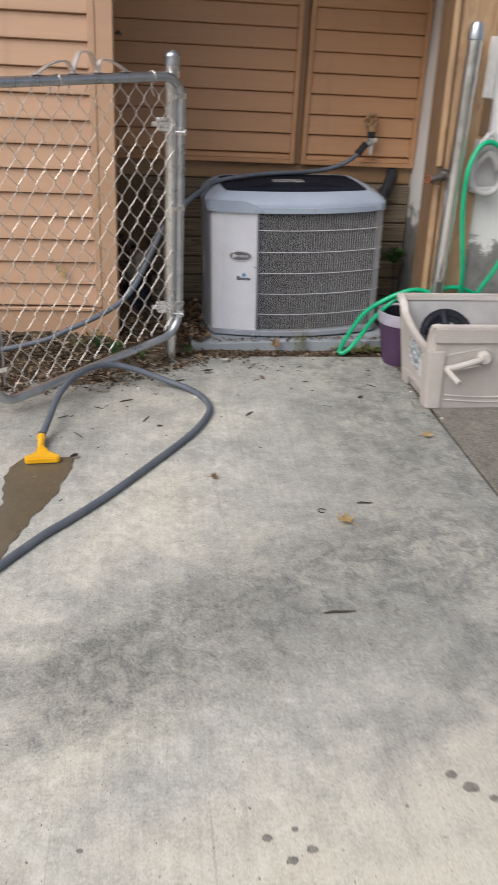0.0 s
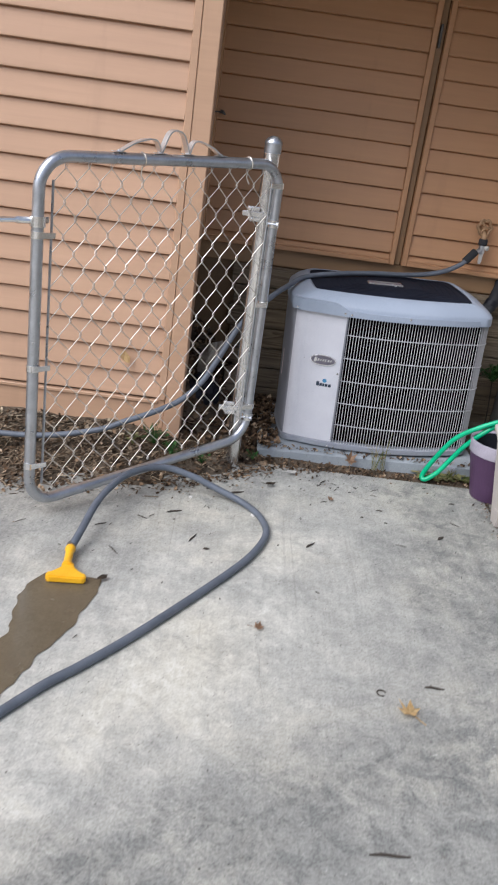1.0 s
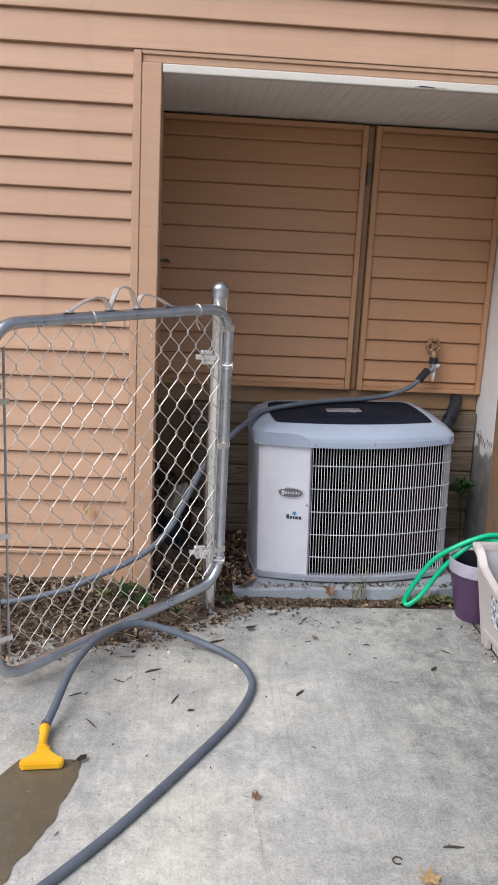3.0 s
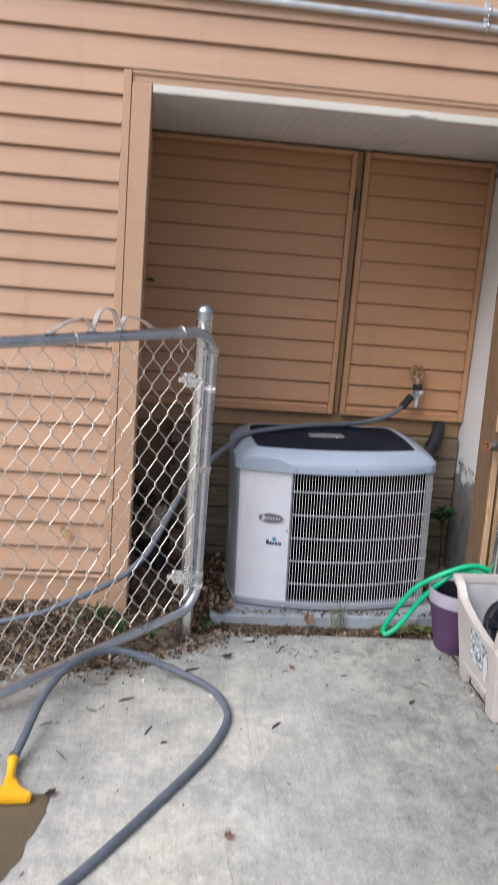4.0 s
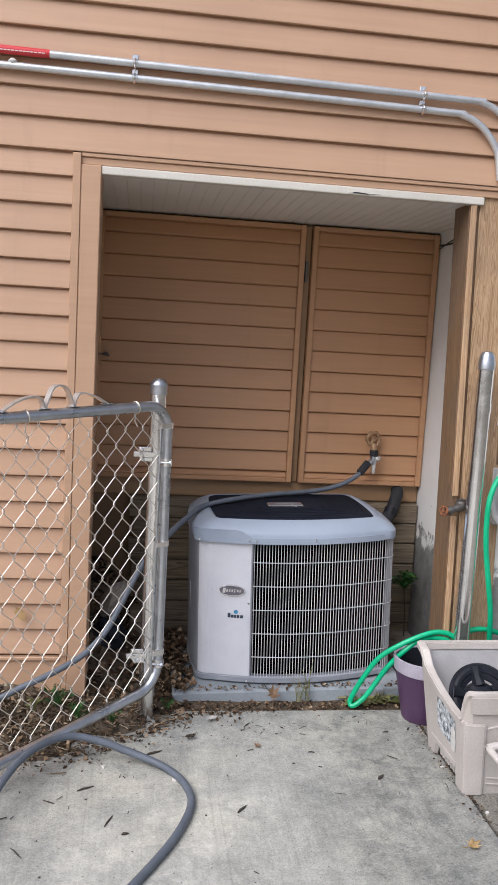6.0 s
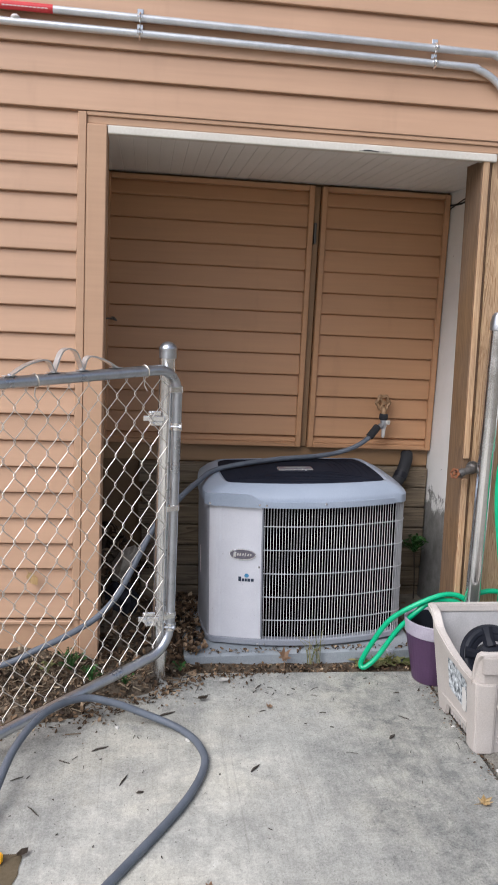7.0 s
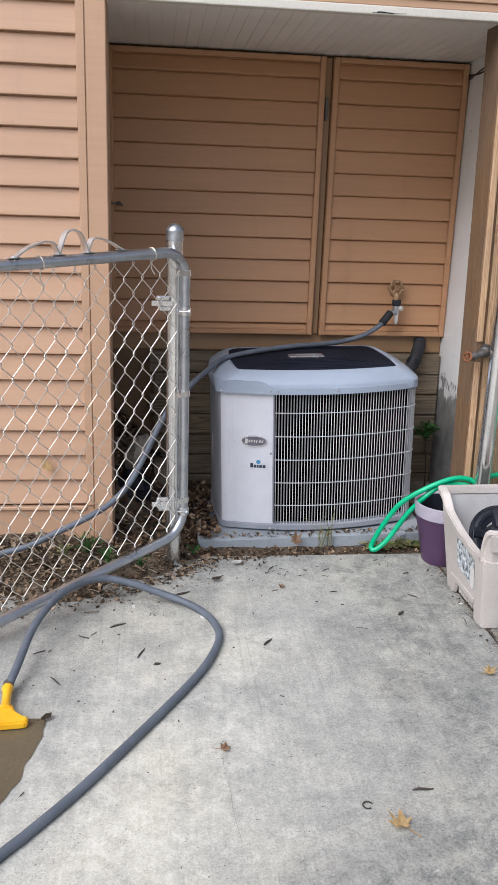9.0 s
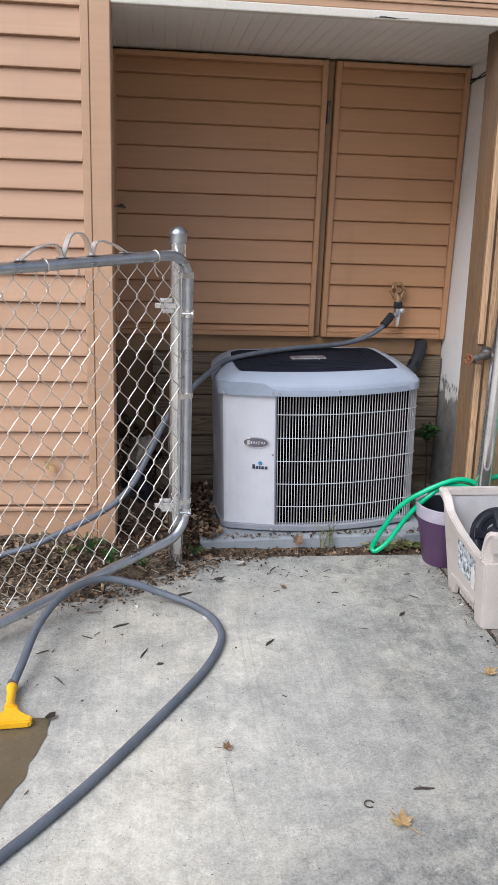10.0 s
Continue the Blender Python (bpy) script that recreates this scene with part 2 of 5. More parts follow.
M_FAN = surf("dusty_black_plastic", (0.010, 0.012, 0.020), (0.018, 0.021, 0.032), 8, (0.7, 0.85), 0.0, 0.15, 220, spec=0.08, speck=((0.09, 0.09, 0.1), 0.72))
M_RUBBER = surf("black_foam", (0.012, 0.013, 0.016), (0.026, 0.028, 0.033), 12, (0.7, 0.9), 0.0, 0.3, 160)
M_PAD = surf("grey_equipment_pad", (0.24, 0.272, 0.292), (0.325, 0.352, 0.37), 7, (0.6, 0.85), 0.0, 0.25, 160, speck=((0.13, 0.11, 0.08), 0.64))
M_HOSE = surf("grey_rubber_hose", (0.092, 0.108, 0.132), (0.132, 0.152, 0.182), 16, (0.45, 0.62), 0.0, 0.12, 260, speck=((0.25, 0.24, 0.21), 0.70))
M_GREEN = surf("green_vinyl_hose", (0.0, 0.36, 0.16), (0.01, 0.46, 0.22), 9, (0.3, 0.45), 0.0, 0.05, 200, speck=((0.05, 0.2, 0.1), 0.70))
M_YELLOW = surf("yellow_plastic", (0.82, 0.42, 0.01), (0.88, 0.48, 0.015), 14, (0.3, 0.45), 0.0, 0.06, 200)
M_PURPLE = surf("purple_plastic", (0.066, 0.031, 0.075), (0.088, 0.044, 0.098), 10, (0.4, 0.55), 0.0, 0.06, 200, speck=((0.16, 0.12, 0.15), 0.69))
M_POTRIM = surf("dusty_lilac_plastic", (0.33, 0.30, 0.36), (0.42, 0.39, 0.45), 12, (0.4, 0.55), 0.0, 0.06, 200)
M_BIN = surf("beige_resin", (0.47, 0.425, 0.385), (0.55, 0.505, 0.465), 6, (0.4, 0.58), 0.0, 0.07, 220, speck=((0.27, 0.22, 0.17), 0.68))
M_BINGREY = surf("grey_resin", (0.40, 0.39, 0.38), (0.50, 0.49, 0.48), 7, (0.4, 0.58), 0.0, 0.07, 220, speck=((0.22, 0.2, 0.17), 0.68))
M_LABEL = surf("torn_paper_label", (0.86, 0.90, 0.92), (0.004, 0.02, 0.03), 60, (0.5, 0.7), 0.0, 0.1, 200)
M_BRASS = surf("tarnished_brass", (0.26, 0.155, 0.08), (0.46, 0.30, 0.17), 60, (0.4, 0.6), 0.4, 0.2, 200)
M_RUST = surf("rusty_orange_handwheel", (0.17, 0.06, 0.025), (0.27, 0.10, 0.04), 60, (0.6, 0.8), 0.2, 0.3, 200)
M_OLDMETAL = surf("old_grey_metal", (0.10, 0.095, 0.09), (0.19, 0.18, 0.165), 50, (0.45, 0.6), 0.7, 0.2, 200)
M_TIMBER = wood_mat("weathered_timber", (0.235, 0.18, 0.115), (0.10, 0.076, 0.05), "x", 0.8, 0.85)
M_POST = wood_mat("brown_stained_lumber", (0.215, 0.125, 0.06), (0.12, 0.066, 0.03), "z", 1.0)
M_LATH = wood_mat("pale_sawn_lumber", (0.56, 0.38, 0.22), (0.38, 0.22, 0.11), "z", 1.2)
M_BOARD = wood_mat("yellow_pine_board", (0.56, 0.385, 0.225), (0.30, 0.17, 0.08), "z", 2.2)
M_RED = surf("red_tape", (0.55, 0.03, 0.035), (0.62, 0.045, 0.05), 20, (0.35, 0.5), 0.0, 0.03, 200)
M_INK = surf("pale_print", (0.70, 0.62, 0.60), (0.76, 0.70, 0.68), 50, (0.5, 0.6), 0.0, 0.0, 200)
M_NAVY = surf("dark_print", (0.02, 0.035, 0.06), (0.03, 0.05, 0.08), 50, (0.4, 0.5), 0.0, 0.0, 200)
M_BLUE = surf("blue_print", (0.05, 0.22, 0.42), (0.09, 0.32, 0.50), 50, (0.4, 0.5), 0.0, 0.0, 200)
M_BADGE = surf("badge_grey", (0.13, 0.12, 0.15), (0.18, 0.17, 0.20), 30, (0.3, 0.4), 0.3, 0.0, 200)
M_BADGE_LINE = surf("faint_plate_print", (0.20, 0.215, 0.21), (0.27, 0.285, 0.28), 90, (0.4, 0.5), 0.0, 0.0, 200)
M_CHROME = surf("bright_edge", (0.7, 0.7, 0.72), (0.8, 0.8, 0.82), 30, (0.2, 0.3), 0.9, 0.0, 200)
M_LITTER = leaf_mat("dead_leaves", [(0.0, (0.024, 0.016, 0.011)), (0.3, (0.062, 0.038, 0.022)), (0.62, (0.14, 0.088, 0.05)), (0.86, (0.26, 0.175, 0.105)), (1.0, (0.44, 0.34, 0.23))])
M_TWIG = surf("dark_twig", (0.035, 0.028, 0.022), (0.08, 0.065, 0.05), 40, (0.8, 0.95), 0.0, 0.4, 200)
M_STRAW = leaf_mat("straw_and_twigs", [(0.0, (0.04, 0.03, 0.02)), (0.4, (0.13, 0.095, 0.062)), (0.8, (0.28, 0.21, 0.14)), (1.0, (0.48, 0.40, 0.28))], 0.8)
M_OCHRE = surf("ochre_leaf", (0.48, 0.31, 0.12), (0.70, 0.54, 0.29), 40, (0.6, 0.75), 0.0, 0.3, 200)
M_DEBRIS = surf("soggy_leaf", (0.035, 0.026, 0.018), (0.09, 0.068, 0.046), 40, (0.5, 0.7), 0.0, 0.4, 200)
M_TANLEAF = surf("tan_leaf", (0.28, 0.17, 0.10), (0.40, 0.26, 0.16), 30, (0.65, 0.8), 0.0, 0.3, 200)
M_GREENLEAF = leaf_mat("green_weed", [(0.0, (0.02, 0.06, 0.015)), (0.6, (0.035, 0.11, 0.025)), (1.0, (0.07, 0.16, 0.04))], 0.5)
M_GRASS = leaf_mat("dry_grass", [(0.0, (0.08, 0.11, 0.03)), (0.6, (0.20, 0.19, 0.08)), (1.0, (0.30, 0.26, 0.13))], 0.6)
M_STONE = surf("rough_limestone", (0.22, 0.20, 0.165), (0.42, 0.385, 0.32), 26, (0.8, 0.95), 0.0, 0.7, 120, depth=0.006)
M_PALE = surf("pale_chip", (0.62, 0.60, 0.56), (0.74, 0.72, 0.68), 30, (0.5, 0.7), 0.0, 0.1, 200)
M_DRIP = surf("dried_drip", (0.16, 0.15, 0.13), (0.27, 0.255, 0.225), 60, (0.7, 0.9), 0.0, 0.3, 300)
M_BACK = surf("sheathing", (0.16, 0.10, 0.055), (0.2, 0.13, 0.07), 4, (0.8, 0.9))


def old_paint_mat():
    """White paint peeling off a rough grey foundation wall, bare below an uneven line."""
    n = Nodes("peeling_white_paint")
    ragged = n.noise(9.0, 8, rough=0.7)
    z = n.node("ShaderNodeSeparateXYZ", {"Vector": n.pos}).outputs[2]
    edge = n.math("ADD", z, n.math("MULTIPLY", n.math("SUBTRACT", ragged, 0.5), 0.55))
    painted = n.remap(edge, 0.52, 0.56, 0.0, 1.0)
    paint = n.ramp(n.noise(5.0, 6), [(0.3, (0.82, 0.81, 0.77)), (0.7, (0.89, 0.88, 0.85))])
    bare = n.ramp(n.noise(12.0, 8, rough=0.7), [(0.3, (0.16, 0.155, 0.145)), (0.7, (0.33, 0.32, 0.30))])
    chips = n.remap(n.noise(30.0, 6, rough=0.7), 0.68, 0.72, 0.0, 1.0)
    col = n.mix(n.math("MULTIPLY", painted, n.math("SUBTRACT", 1.0, chips)), bare, paint)
    n.bump(n.math("ADD", n.noise(50.0, 6), n.math("MULTIPLY", painted, 0.4)), 0.5, 0.004)
    return n.done(col, 0.8)


M_STONEWHITE = old_paint_mat()

# ---- building helpers ----


def part(name, bm, material, parent=None, label="", smooth=False):
    """Link a bmesh, built in world metres, as one mesh object under a thing or a part."""
    me = bpy.data.meshes.new(name)
    bm.normal_update()
    bm.to_mesh(me)
    bm.free()
    me.materials.append(material)
    if smooth:
        for p in me.polygons:
            p.use_smooth = True
        me.set_sharp_from_angle(angle=radians(33))
    return mesh_part(name, me, parent, label)


def origin_of(ob):
    m = Matrix.Identity(4)
    chain = []
    while ob is not None:
        chain.append(ob)
        ob = ob.parent
    for o in reversed(chain):
        m = m @ o.matrix_parent_inverse @ o.matrix_basis
    return m


def mesh_part(name, me, parent=None, label="", m=None):
    ob = new(name, me)
    if parent is not None:
        ob.parent = parent
        ob.matrix_parent_inverse = origin_of(parent).inverted()
    if m is not None:
        ob.matrix_basis = m
    if label:
        ob["label"] = label
    return ob


def thing(name, at, label, category, group="", kind=""):
    ob = new(name)
    ob.location = at
    ob.empty_display_size = 0.05
    return tagged(ob, label, category, group, kind)


def box(bm, x0, x1, y0, y1, z0, z1, bevel=0.0, m=None, seg=1):
    r = bmesh.ops.create_cube(bm, size=1.0)
    vs = r["verts"]
    bmesh.ops.transform(bm, matrix=Matrix.Translation(((x0 + x1) / 2, (y0 + y1) / 2, (z0 + z1) / 2)) @ Matrix.Diagonal((x1 - x0, y1 - y0, z1 - z0, 1)), verts=vs)
    if bevel:
        es = list({e for v in vs for e in v.link_edges})
        out = bmesh.ops.bevel(bm, geom=es, offset=bevel, segments=seg, affect="EDGES", profile=0.5)
        vs = list({v for f in out["faces"] for v in f.verts} | {v for v in vs if v.is_valid})
    if m is not None:
        bmesh.ops.transform(bm, matrix=m, verts=vs)
    return bm


def boxed(*a, **k):
    return box(bmesh.new(), *a, **k)


def glide(pts, per=8):
    """A smooth line through the points (Catmull-Rom)."""
    p = [Vector(q) for q in pts]
    p = [2 * p[0] - p[1]] + p + [2 * p[-1] - p[-2]]
    out = []
    for i in range(1, len(p) - 2):
        for k in range(per):
            t = k / per
            a, b, c, d = p[i - 1:i + 3]
            out.append(0.5 * ((2 * b) + (c - a) * t + (2 * a - 5 * b + 4 * c - d) * t * t + (3 * b - a - 3 * c + d) * t ** 3))
    out.append(p[-2])
    return out


def tube(bm, pts, r, n=10, closed=False):
    """Sweep a round section of radius r (or one radius a point) along the points."""
    pts = [Vector(p) for p in pts]
    k = len(pts)
    rs = r if isinstance(r, (list, tuple)) else [r] * k
    up = None
    rings = []
    for i in range(k):
        a = pts[i - 1] if (i or closed) else pts[0]
        b = pts[(i + 1) % k] if (i < k - 1 or closed) else pts[-1]
        d = (b - a).normalized()
        if up is None:
            up = d.orthogonal().normalized()
        up = (up - d * up.dot(d)).normalized()
        side = d.cross(up)
        rings.append([bm.verts.new(pts[i] + rs[i] * (math.cos(2 * math.pi * j / n) * up + math.sin(2 * math.pi * j / n) * side)) for j in range(n)])
    for i in range(k if closed else k - 1):
        q, w = rings[i], rings[(i + 1) % k]
        for j in range(n):
            bm.faces.new((q[j], q[(j + 1) % n], w[(j + 1) % n], w[j]))
    if not closed:
        bm.faces.new(list(reversed(rings[0])))
        bm.faces.new(rings[-1])
    return bm


def tubed(pts, r, n=10, per=8, closed=False):
    return tube(bmesh.new(), glide(pts, per) if per else pts, r, n, closed)


def lathe(bm, profile, n=24, m=None):
    """Turn (radius, height) pairs about z."""
    rings = []
    vs = []
    for r, z in profile:
        if r < 1e-6:
            ring = [bm.verts.new((0, 0, z))]
        else:
            ring = [bm.verts.new((r * math.cos(2 * math.pi * j / n), r * math.sin(2 * math.pi * j / n), z)) for j in range(n)]
        rings.append(ring)
        vs += ring
    for a, b in zip(rings, rings[1:]):
        for j in range(n):
            f = [a[j % len(a)], a[(j + 1) % len(a)], b[(j + 1) % len(b)], b[j % len(b)]]
            f = list(dict.fromkeys(f))
            if len(f) > 2:
                bm.faces.new(f)
    if m is not None:
        bmesh.ops.transform(bm, matrix=m, verts=vs)
    return bm


def turned(profile, n=24, m=None):
    return lathe(bmesh.new(), profile, n, m)


def prism(bm, outline, depth, m=None):
    """A closed (x, y) outline raised by depth along z."""
    lo = [bm.verts.new((x, y, 0)) for x, y in outline]
    hi = [bm.verts.new((x, y, depth)) for x, y in outline]
    k = len(lo)
    bm.faces.new(list(reversed(lo)))
    bm.faces.new(hi)
    for i in range(k):
        bm.faces.new((lo[i], lo[(i + 1) % k], hi[(i + 1) % k], hi[i]))
    if m is not None:
        bmesh.ops.transform(bm, matrix=m, verts=lo + hi)
    return bm


def prismed(outline, depth, m=None):
    return prism(bmesh.new(), outline, depth, m)


def loft(bm, rings, cap=True):
    """Skin closed rings of equal count."""
    vr = [[bm.verts.new(p) for p in ring] for ring in rings]
    for a, b in zip(vr, vr[1:]):
        k = len(a)
        for j in range(k):
            bm.faces.new((a[j], a[(j + 1) % k], b[(j + 1) % k], b[j]))
    if cap:
        bm.faces.new(list(reversed(vr[0])))
        bm.faces.new(vr[-1])
    return bm


def axis_to(a, b):
    """A pose at a whose z runs to b."""
    d = Vector(b) - Vector(a)
    return Matrix.Translation(a) @ d.to_track_quat("Z", "Y").to_matrix().to_4x4()


def rod(bm, a, b, r, n=10):
    return tube(bm, [a, b], r, n)


rng = random.Random(7)

# ---- ground ----
ground = tagged(part("ground", boxed(-60, 60, -60, 60, -0.35, -0.03), M_EARTH), "bare dry earth under and around the slabs", "ground", kind="structure")


def slab(name, x0, x1, y0, y1, material, label):
    bm = boxed(x0, x1, y0, y1, -0.12, 0.0, 0.006, seg=2)
    return tagged(part(name, bm, material), label, "pavement", kind="structure")


slab("pavement", -4.5, 1.312, -8.0, 0.035, M_CONC, "stained broom-finished concrete driveway slab with grey blotches")
slab("pavement_side", 1.322, 4.5, -8.0, 0.0, M_CONC2, "rough pebbled concrete slab beyond the expansion joint")


def edge_y(x):
    """Where the soil ends on the slab."""
    pts = [(-4.5, -0.66), (-1.5, -0.60), (-0.95, -0.55), (-0.47, -0.49), (-0.1, -0.36), (0.15, -0.24), (0.33, -0.10), (0.45, -0.01), (0.8, 0.03), (1.3, 0.05), (2.0, 0.1)]
    return float(np.interp(x, [p[0] for p in pts], [p[1] for p in pts]))


def soil_z(x, y):
    d = y - edge_y(x) + 0.10 * noise.noise((x * 5, y * 5, 0)) + 0.05 * noise.noise((x * 17, y * 17, 3))
    d = max(d, 0.12 * math.exp(-((x + 0.82) / 0.17) ** 2 - ((y + 0.71) / 0.06) ** 2) - 0.03 + 0.05 * noise.noise((x * 15, y * 15, 4)))
    left = float(np.interp(x, (0.0, 0.38), (1.0, 0.0)))
    top = 0.012 + 0.118 * left
    h = -0.014 + min(max(d, -0.05) * float(np.interp(x, (-0.6, -0.3), (0.17, 0.22))), top)
    if x < 0.42 and y > 0.1:
        h += 0.24 * min(1.0, (y - 0.1) / 0.6) * float(np.interp(x, (0.05, 0.36), (1.0, 0.0)))
    h += 0.055 * float(np.interp(y, (-0.19, -0.03), (0.0, 1.0))) * float(np.interp(x, (-0.05, 0.12), (1.0, 0.0)))
    rough_ = (0.25 + 0.75 * left) * (d > 0)
    return h + (0.012 * noise.noise((x * 24, y * 24, 1)) + 0.02 * noise.noise((x * 7, y * 7, 9))) * rough_


def soil_mesh():
    xs = np.concatenate([np.linspace(-4.4, -1.0, 60), np.linspace(-0.98, 1.58, 130)])
    ys = np.linspace(-1.15, 0.86, 105)
    bm = bmesh.new()
    grid = [[bm.verts.new((x, y, soil_z(x, y))) for y in ys] for x in xs]
    for i in range(len(xs) - 1):
        for j in range(len(ys) - 1):
            q = (grid[i][j], grid[i + 1][j], grid[i + 1][j + 1], grid[i][j + 1])
            if max(v.co.z for v in q) > -0.015:
                bm.faces.new(q)
    bmesh.ops.delete(bm, geom=[v for v in bm.verts if not v.link_faces], context="VERTS")
    return bm


tagged(part("soil_bed", soil_mesh(), M_SOIL, smooth=True), "dark soil bed spilling over the slab edge", "soil", kind="stuff")

# ---- house walls: lap siding, each course a piece ----
PITCH, FIRST = 0.0967, 0.253


def course_mesh(length, height=PITCH):
    """One course of lap siding, butt edge proud, its length along x from 0."""
    prof = [(-0.0205, 0.0), (-0.022, 0.002), (-0.0216, 0.008), (-0.0080, height - 0.006), (-0.003, height - 0.003), (-0.002, height + 0.002), (0.0, height + 0.002), (0.0, 0.001), (-0.0175, 0.001)]
    bm = bmesh.new()
    a = [bm.verts.new((0, y, z)) for y, z in prof]
    b = [bm.verts.new((length, y, z)) for y, z in prof]
    k = len(prof)
    for i in range(k):
        bm.faces.new((a[i], b[i], b[(i + 1) % k], a[(i + 1) % k]))
    bm.faces.new(a)
    bm.faces.new(list(reversed(b)))
    bmesh.ops.recalc_face_normals(bm, faces=bm.faces)
    me = bpy.data.meshes.new("siding_course")
    bm.to_mesh(me)
    bm.free()
    return me


def wall(name, label, *boxes_):
    bm = bmesh.new()
    for b in boxes_:
        box(bm, *b)
    return tagged(part(name, bm, M_BACK), label, "wall", kind="structure")


TOP = 5.2
wall_front = wall("wall_front", "house wall clad in tan horizontal lap siding", (-4.4, -0.05, 0.0, 0.14, -0.1, 2.09), (-4.4, 4.4, 0.0, 0.14, 2.09, TOP))
wall_alcove = wall("wall_alcove_back", "recessed back wall of the alcove above old timbers", (-0.2, 1.75, 0.866, 1.0, 0.0, 2.2))
# unclad: the dark sheathing brown carries part of the alcove's shade
wall_left = wall("wall_alcove_side", "inner side wall of the alcove, its shade deepened by dark brown colour", (-0.19, -0.055, 0.142, 0.865, -0.1, 2.2))
wall_side = tagged(part("wall_right", boxed(1.57, 1.86, 0.142, 0.865, -0.1, 2.2), M_STONEWHITE), "white painted foundation wall peeling to grey at its foot", "wall", kind="structure")
pier = tagged(part("wall_pier", boxed(1.60, 4.4, 0.03, 0.138, -0.1, 2.088), M_STONEWHITE), "whitewashed masonry wall beside the alcove", "wall", kind="structure")

# ---- trims round the opening ----


def trim(name, bm, material, label):
    return tagged(part(name, bm, material), label, "trim", kind="structure")


trim("trim_corner", boxed(-0.060, 0.010, -0.021, 0.142, -0.02, 2.0375, 0.003), M_TRIM, "tan vertical corner board at the alcove's edge")
bm = bmesh.new()
box(bm, -0.0885, -0.0605, -0.0235, -0.001, 0.245, 2.075, 0.002)
trim("trim_channel", bm, M_TRIM, "narrow tan channel where the siding ends")
trim("trim_header", box(boxed(-0.06, 4.3, -0.019, -0.001, 2.064, 2.078, 0.002), -0.06, 4.3, -0.012, -0.001, 2.0385, 2.0635, 0.002), M_TRIM, "tan channel strip above the opening")
trim("trim_fascia", boxed(0.011, 1.42, -0.017, 0.02, 2.009, 2.0375, 0.004, seg=2), M_CREAM, "white vinyl edge strip of the soffit")
trim("trim_starter", boxed(-4.4, -0.09, -0.0245, -0.0145, 0.226, 0.2415, 0.003), M_TRIM, "narrow tan starter strip under the lowest course")
trim("trim_skirt", boxed(-4.4, -0.0615, -0.014, -0.001, -0.05, 0.244, 0.002), M_TRIM, "flat tan skirt board below the siding")

trim("trim_tear", tubed([(0.90, -0.0172, 2.0135), (0.93, -0.0185, 2.0165), (0.97, -0.018, 2.0148), (1.02, -0.0172, 2.0160)], [0.0006] * 4 + [0.0022] * 5 + [0.0018] * 4 + [0.0005] * 6, 6, 6), M_RUBBER, "dark tear along the soffit's edge strip")

# soffit: beaded white boards running into the alcove
bm = bmesh.new()
x = -0.054
while x < 1.566:
    w = min(0.05, 1.566 - x)
    box(bm, x, x + w - 0.003, 0.021, 0.862, 2.0145, 2.022, 0.001)
    x += 0.05
box(bm, -0.054, 1.566, 0.021, 0.862, 2.0165, 2.04)
tagged(part("ceiling", bm, M_WHITE), "white beaded vinyl soffit over the alcove", "ceiling", kind="structure")

# ---- closet doors in the alcove ----


def closet_door(x0, x1, label):
    z0, z1, y = 0.785, 2.004, 0.84
    d = thing("closet_door", ((x0 + x1) / 2, y, z0), label, "door", "pair of closet doors")
    part("panel", boxed(x0 + 0.004, x1 - 0.004, y + 0.012, y + 0.024, z0 + 0.004, z1 - 0.004), M_DOOR, d)
    for a in (x0, x1 - 0.026):
        part("stile", boxed(a, a + 0.026, y - 0.022, y + 0.0115, z0, z1, 0.003), M_DOOR, d)
    for a in (z0, z1 - 0.022):
        part("rail", boxed(x0 + 0.0265, x1 - 0.0265, y - 0.021, y + 0.0115, a, a + 0.022, 0.003), M_DOOR, d)
    return d


door_l = closet_door(-0.040, 0.914, "wide brown closet door clad in lap siding, shut")
door_r = closet_door(0.949, 1.564, "narrow brown closet door clad in lap siding, shut")
bm = bmesh.new()
tube(bm, [(-0.034, 0.814, 1.358), (-0.010, 0.812, 1.359), (0.006, 0.811, 1.358)], [0.004, 0.0035, 0.005], 8)
tube(bm, [(0.002, 0.811, 1.368), (0.012, 0.809, 1.360), (0.026, 0.812, 1.350)], [0.003, 0.008, 0.003], 8)
part("latch", bm, M_OLDMETAL, door_l, "small dark latch hook")
mull = thing("door_jamb", (0.93, 0.85, 0.785), "brown jamb strip between the closet doors", "trim", kind="structure")
part("strip", boxed(0.917, 0.946, 0.846, 0.862, 0.785, 2.004, 0.003), M_SILL, mull)
part("hinge", boxed(0.920, 0.932, 0.826, 0.8455, 1.745, 1.84, 0.002), M_OLDMETAL, mull, "tall rusty door hinge")

# flat board and old timbers below the doors
trim("trim_sill", boxed(-0.052, 1.566, 0.857, 0.865, 0.700, 0.784, 0.003), M_SILL, "brown board below the closet doors")

timbers = thing("timber_wall", (0.9, 0.84, 0.0), "stacked weathered timbers carrying the back wall", "retaining wall", kind="structure")
for row in range(7):
    z = -0.012 + row * 0.1015
    x = 0.14 + 0.02 * (row % 2)
    cuts = [x, 0.62 + 0.09 * (row % 3), 1.08 + 0.1 * ((row + 1) % 3), 1.564]
    for a, b in zip(cuts, cuts[1:]):
        jig = rng.uniform(-0.012, 0.012)
        part("timber", boxed(a + 0.002, b - 0.002, 0.812 + jig * 0.5, 0.864, z, z + 0.098, 0.006), M_TIMBER, timbers)
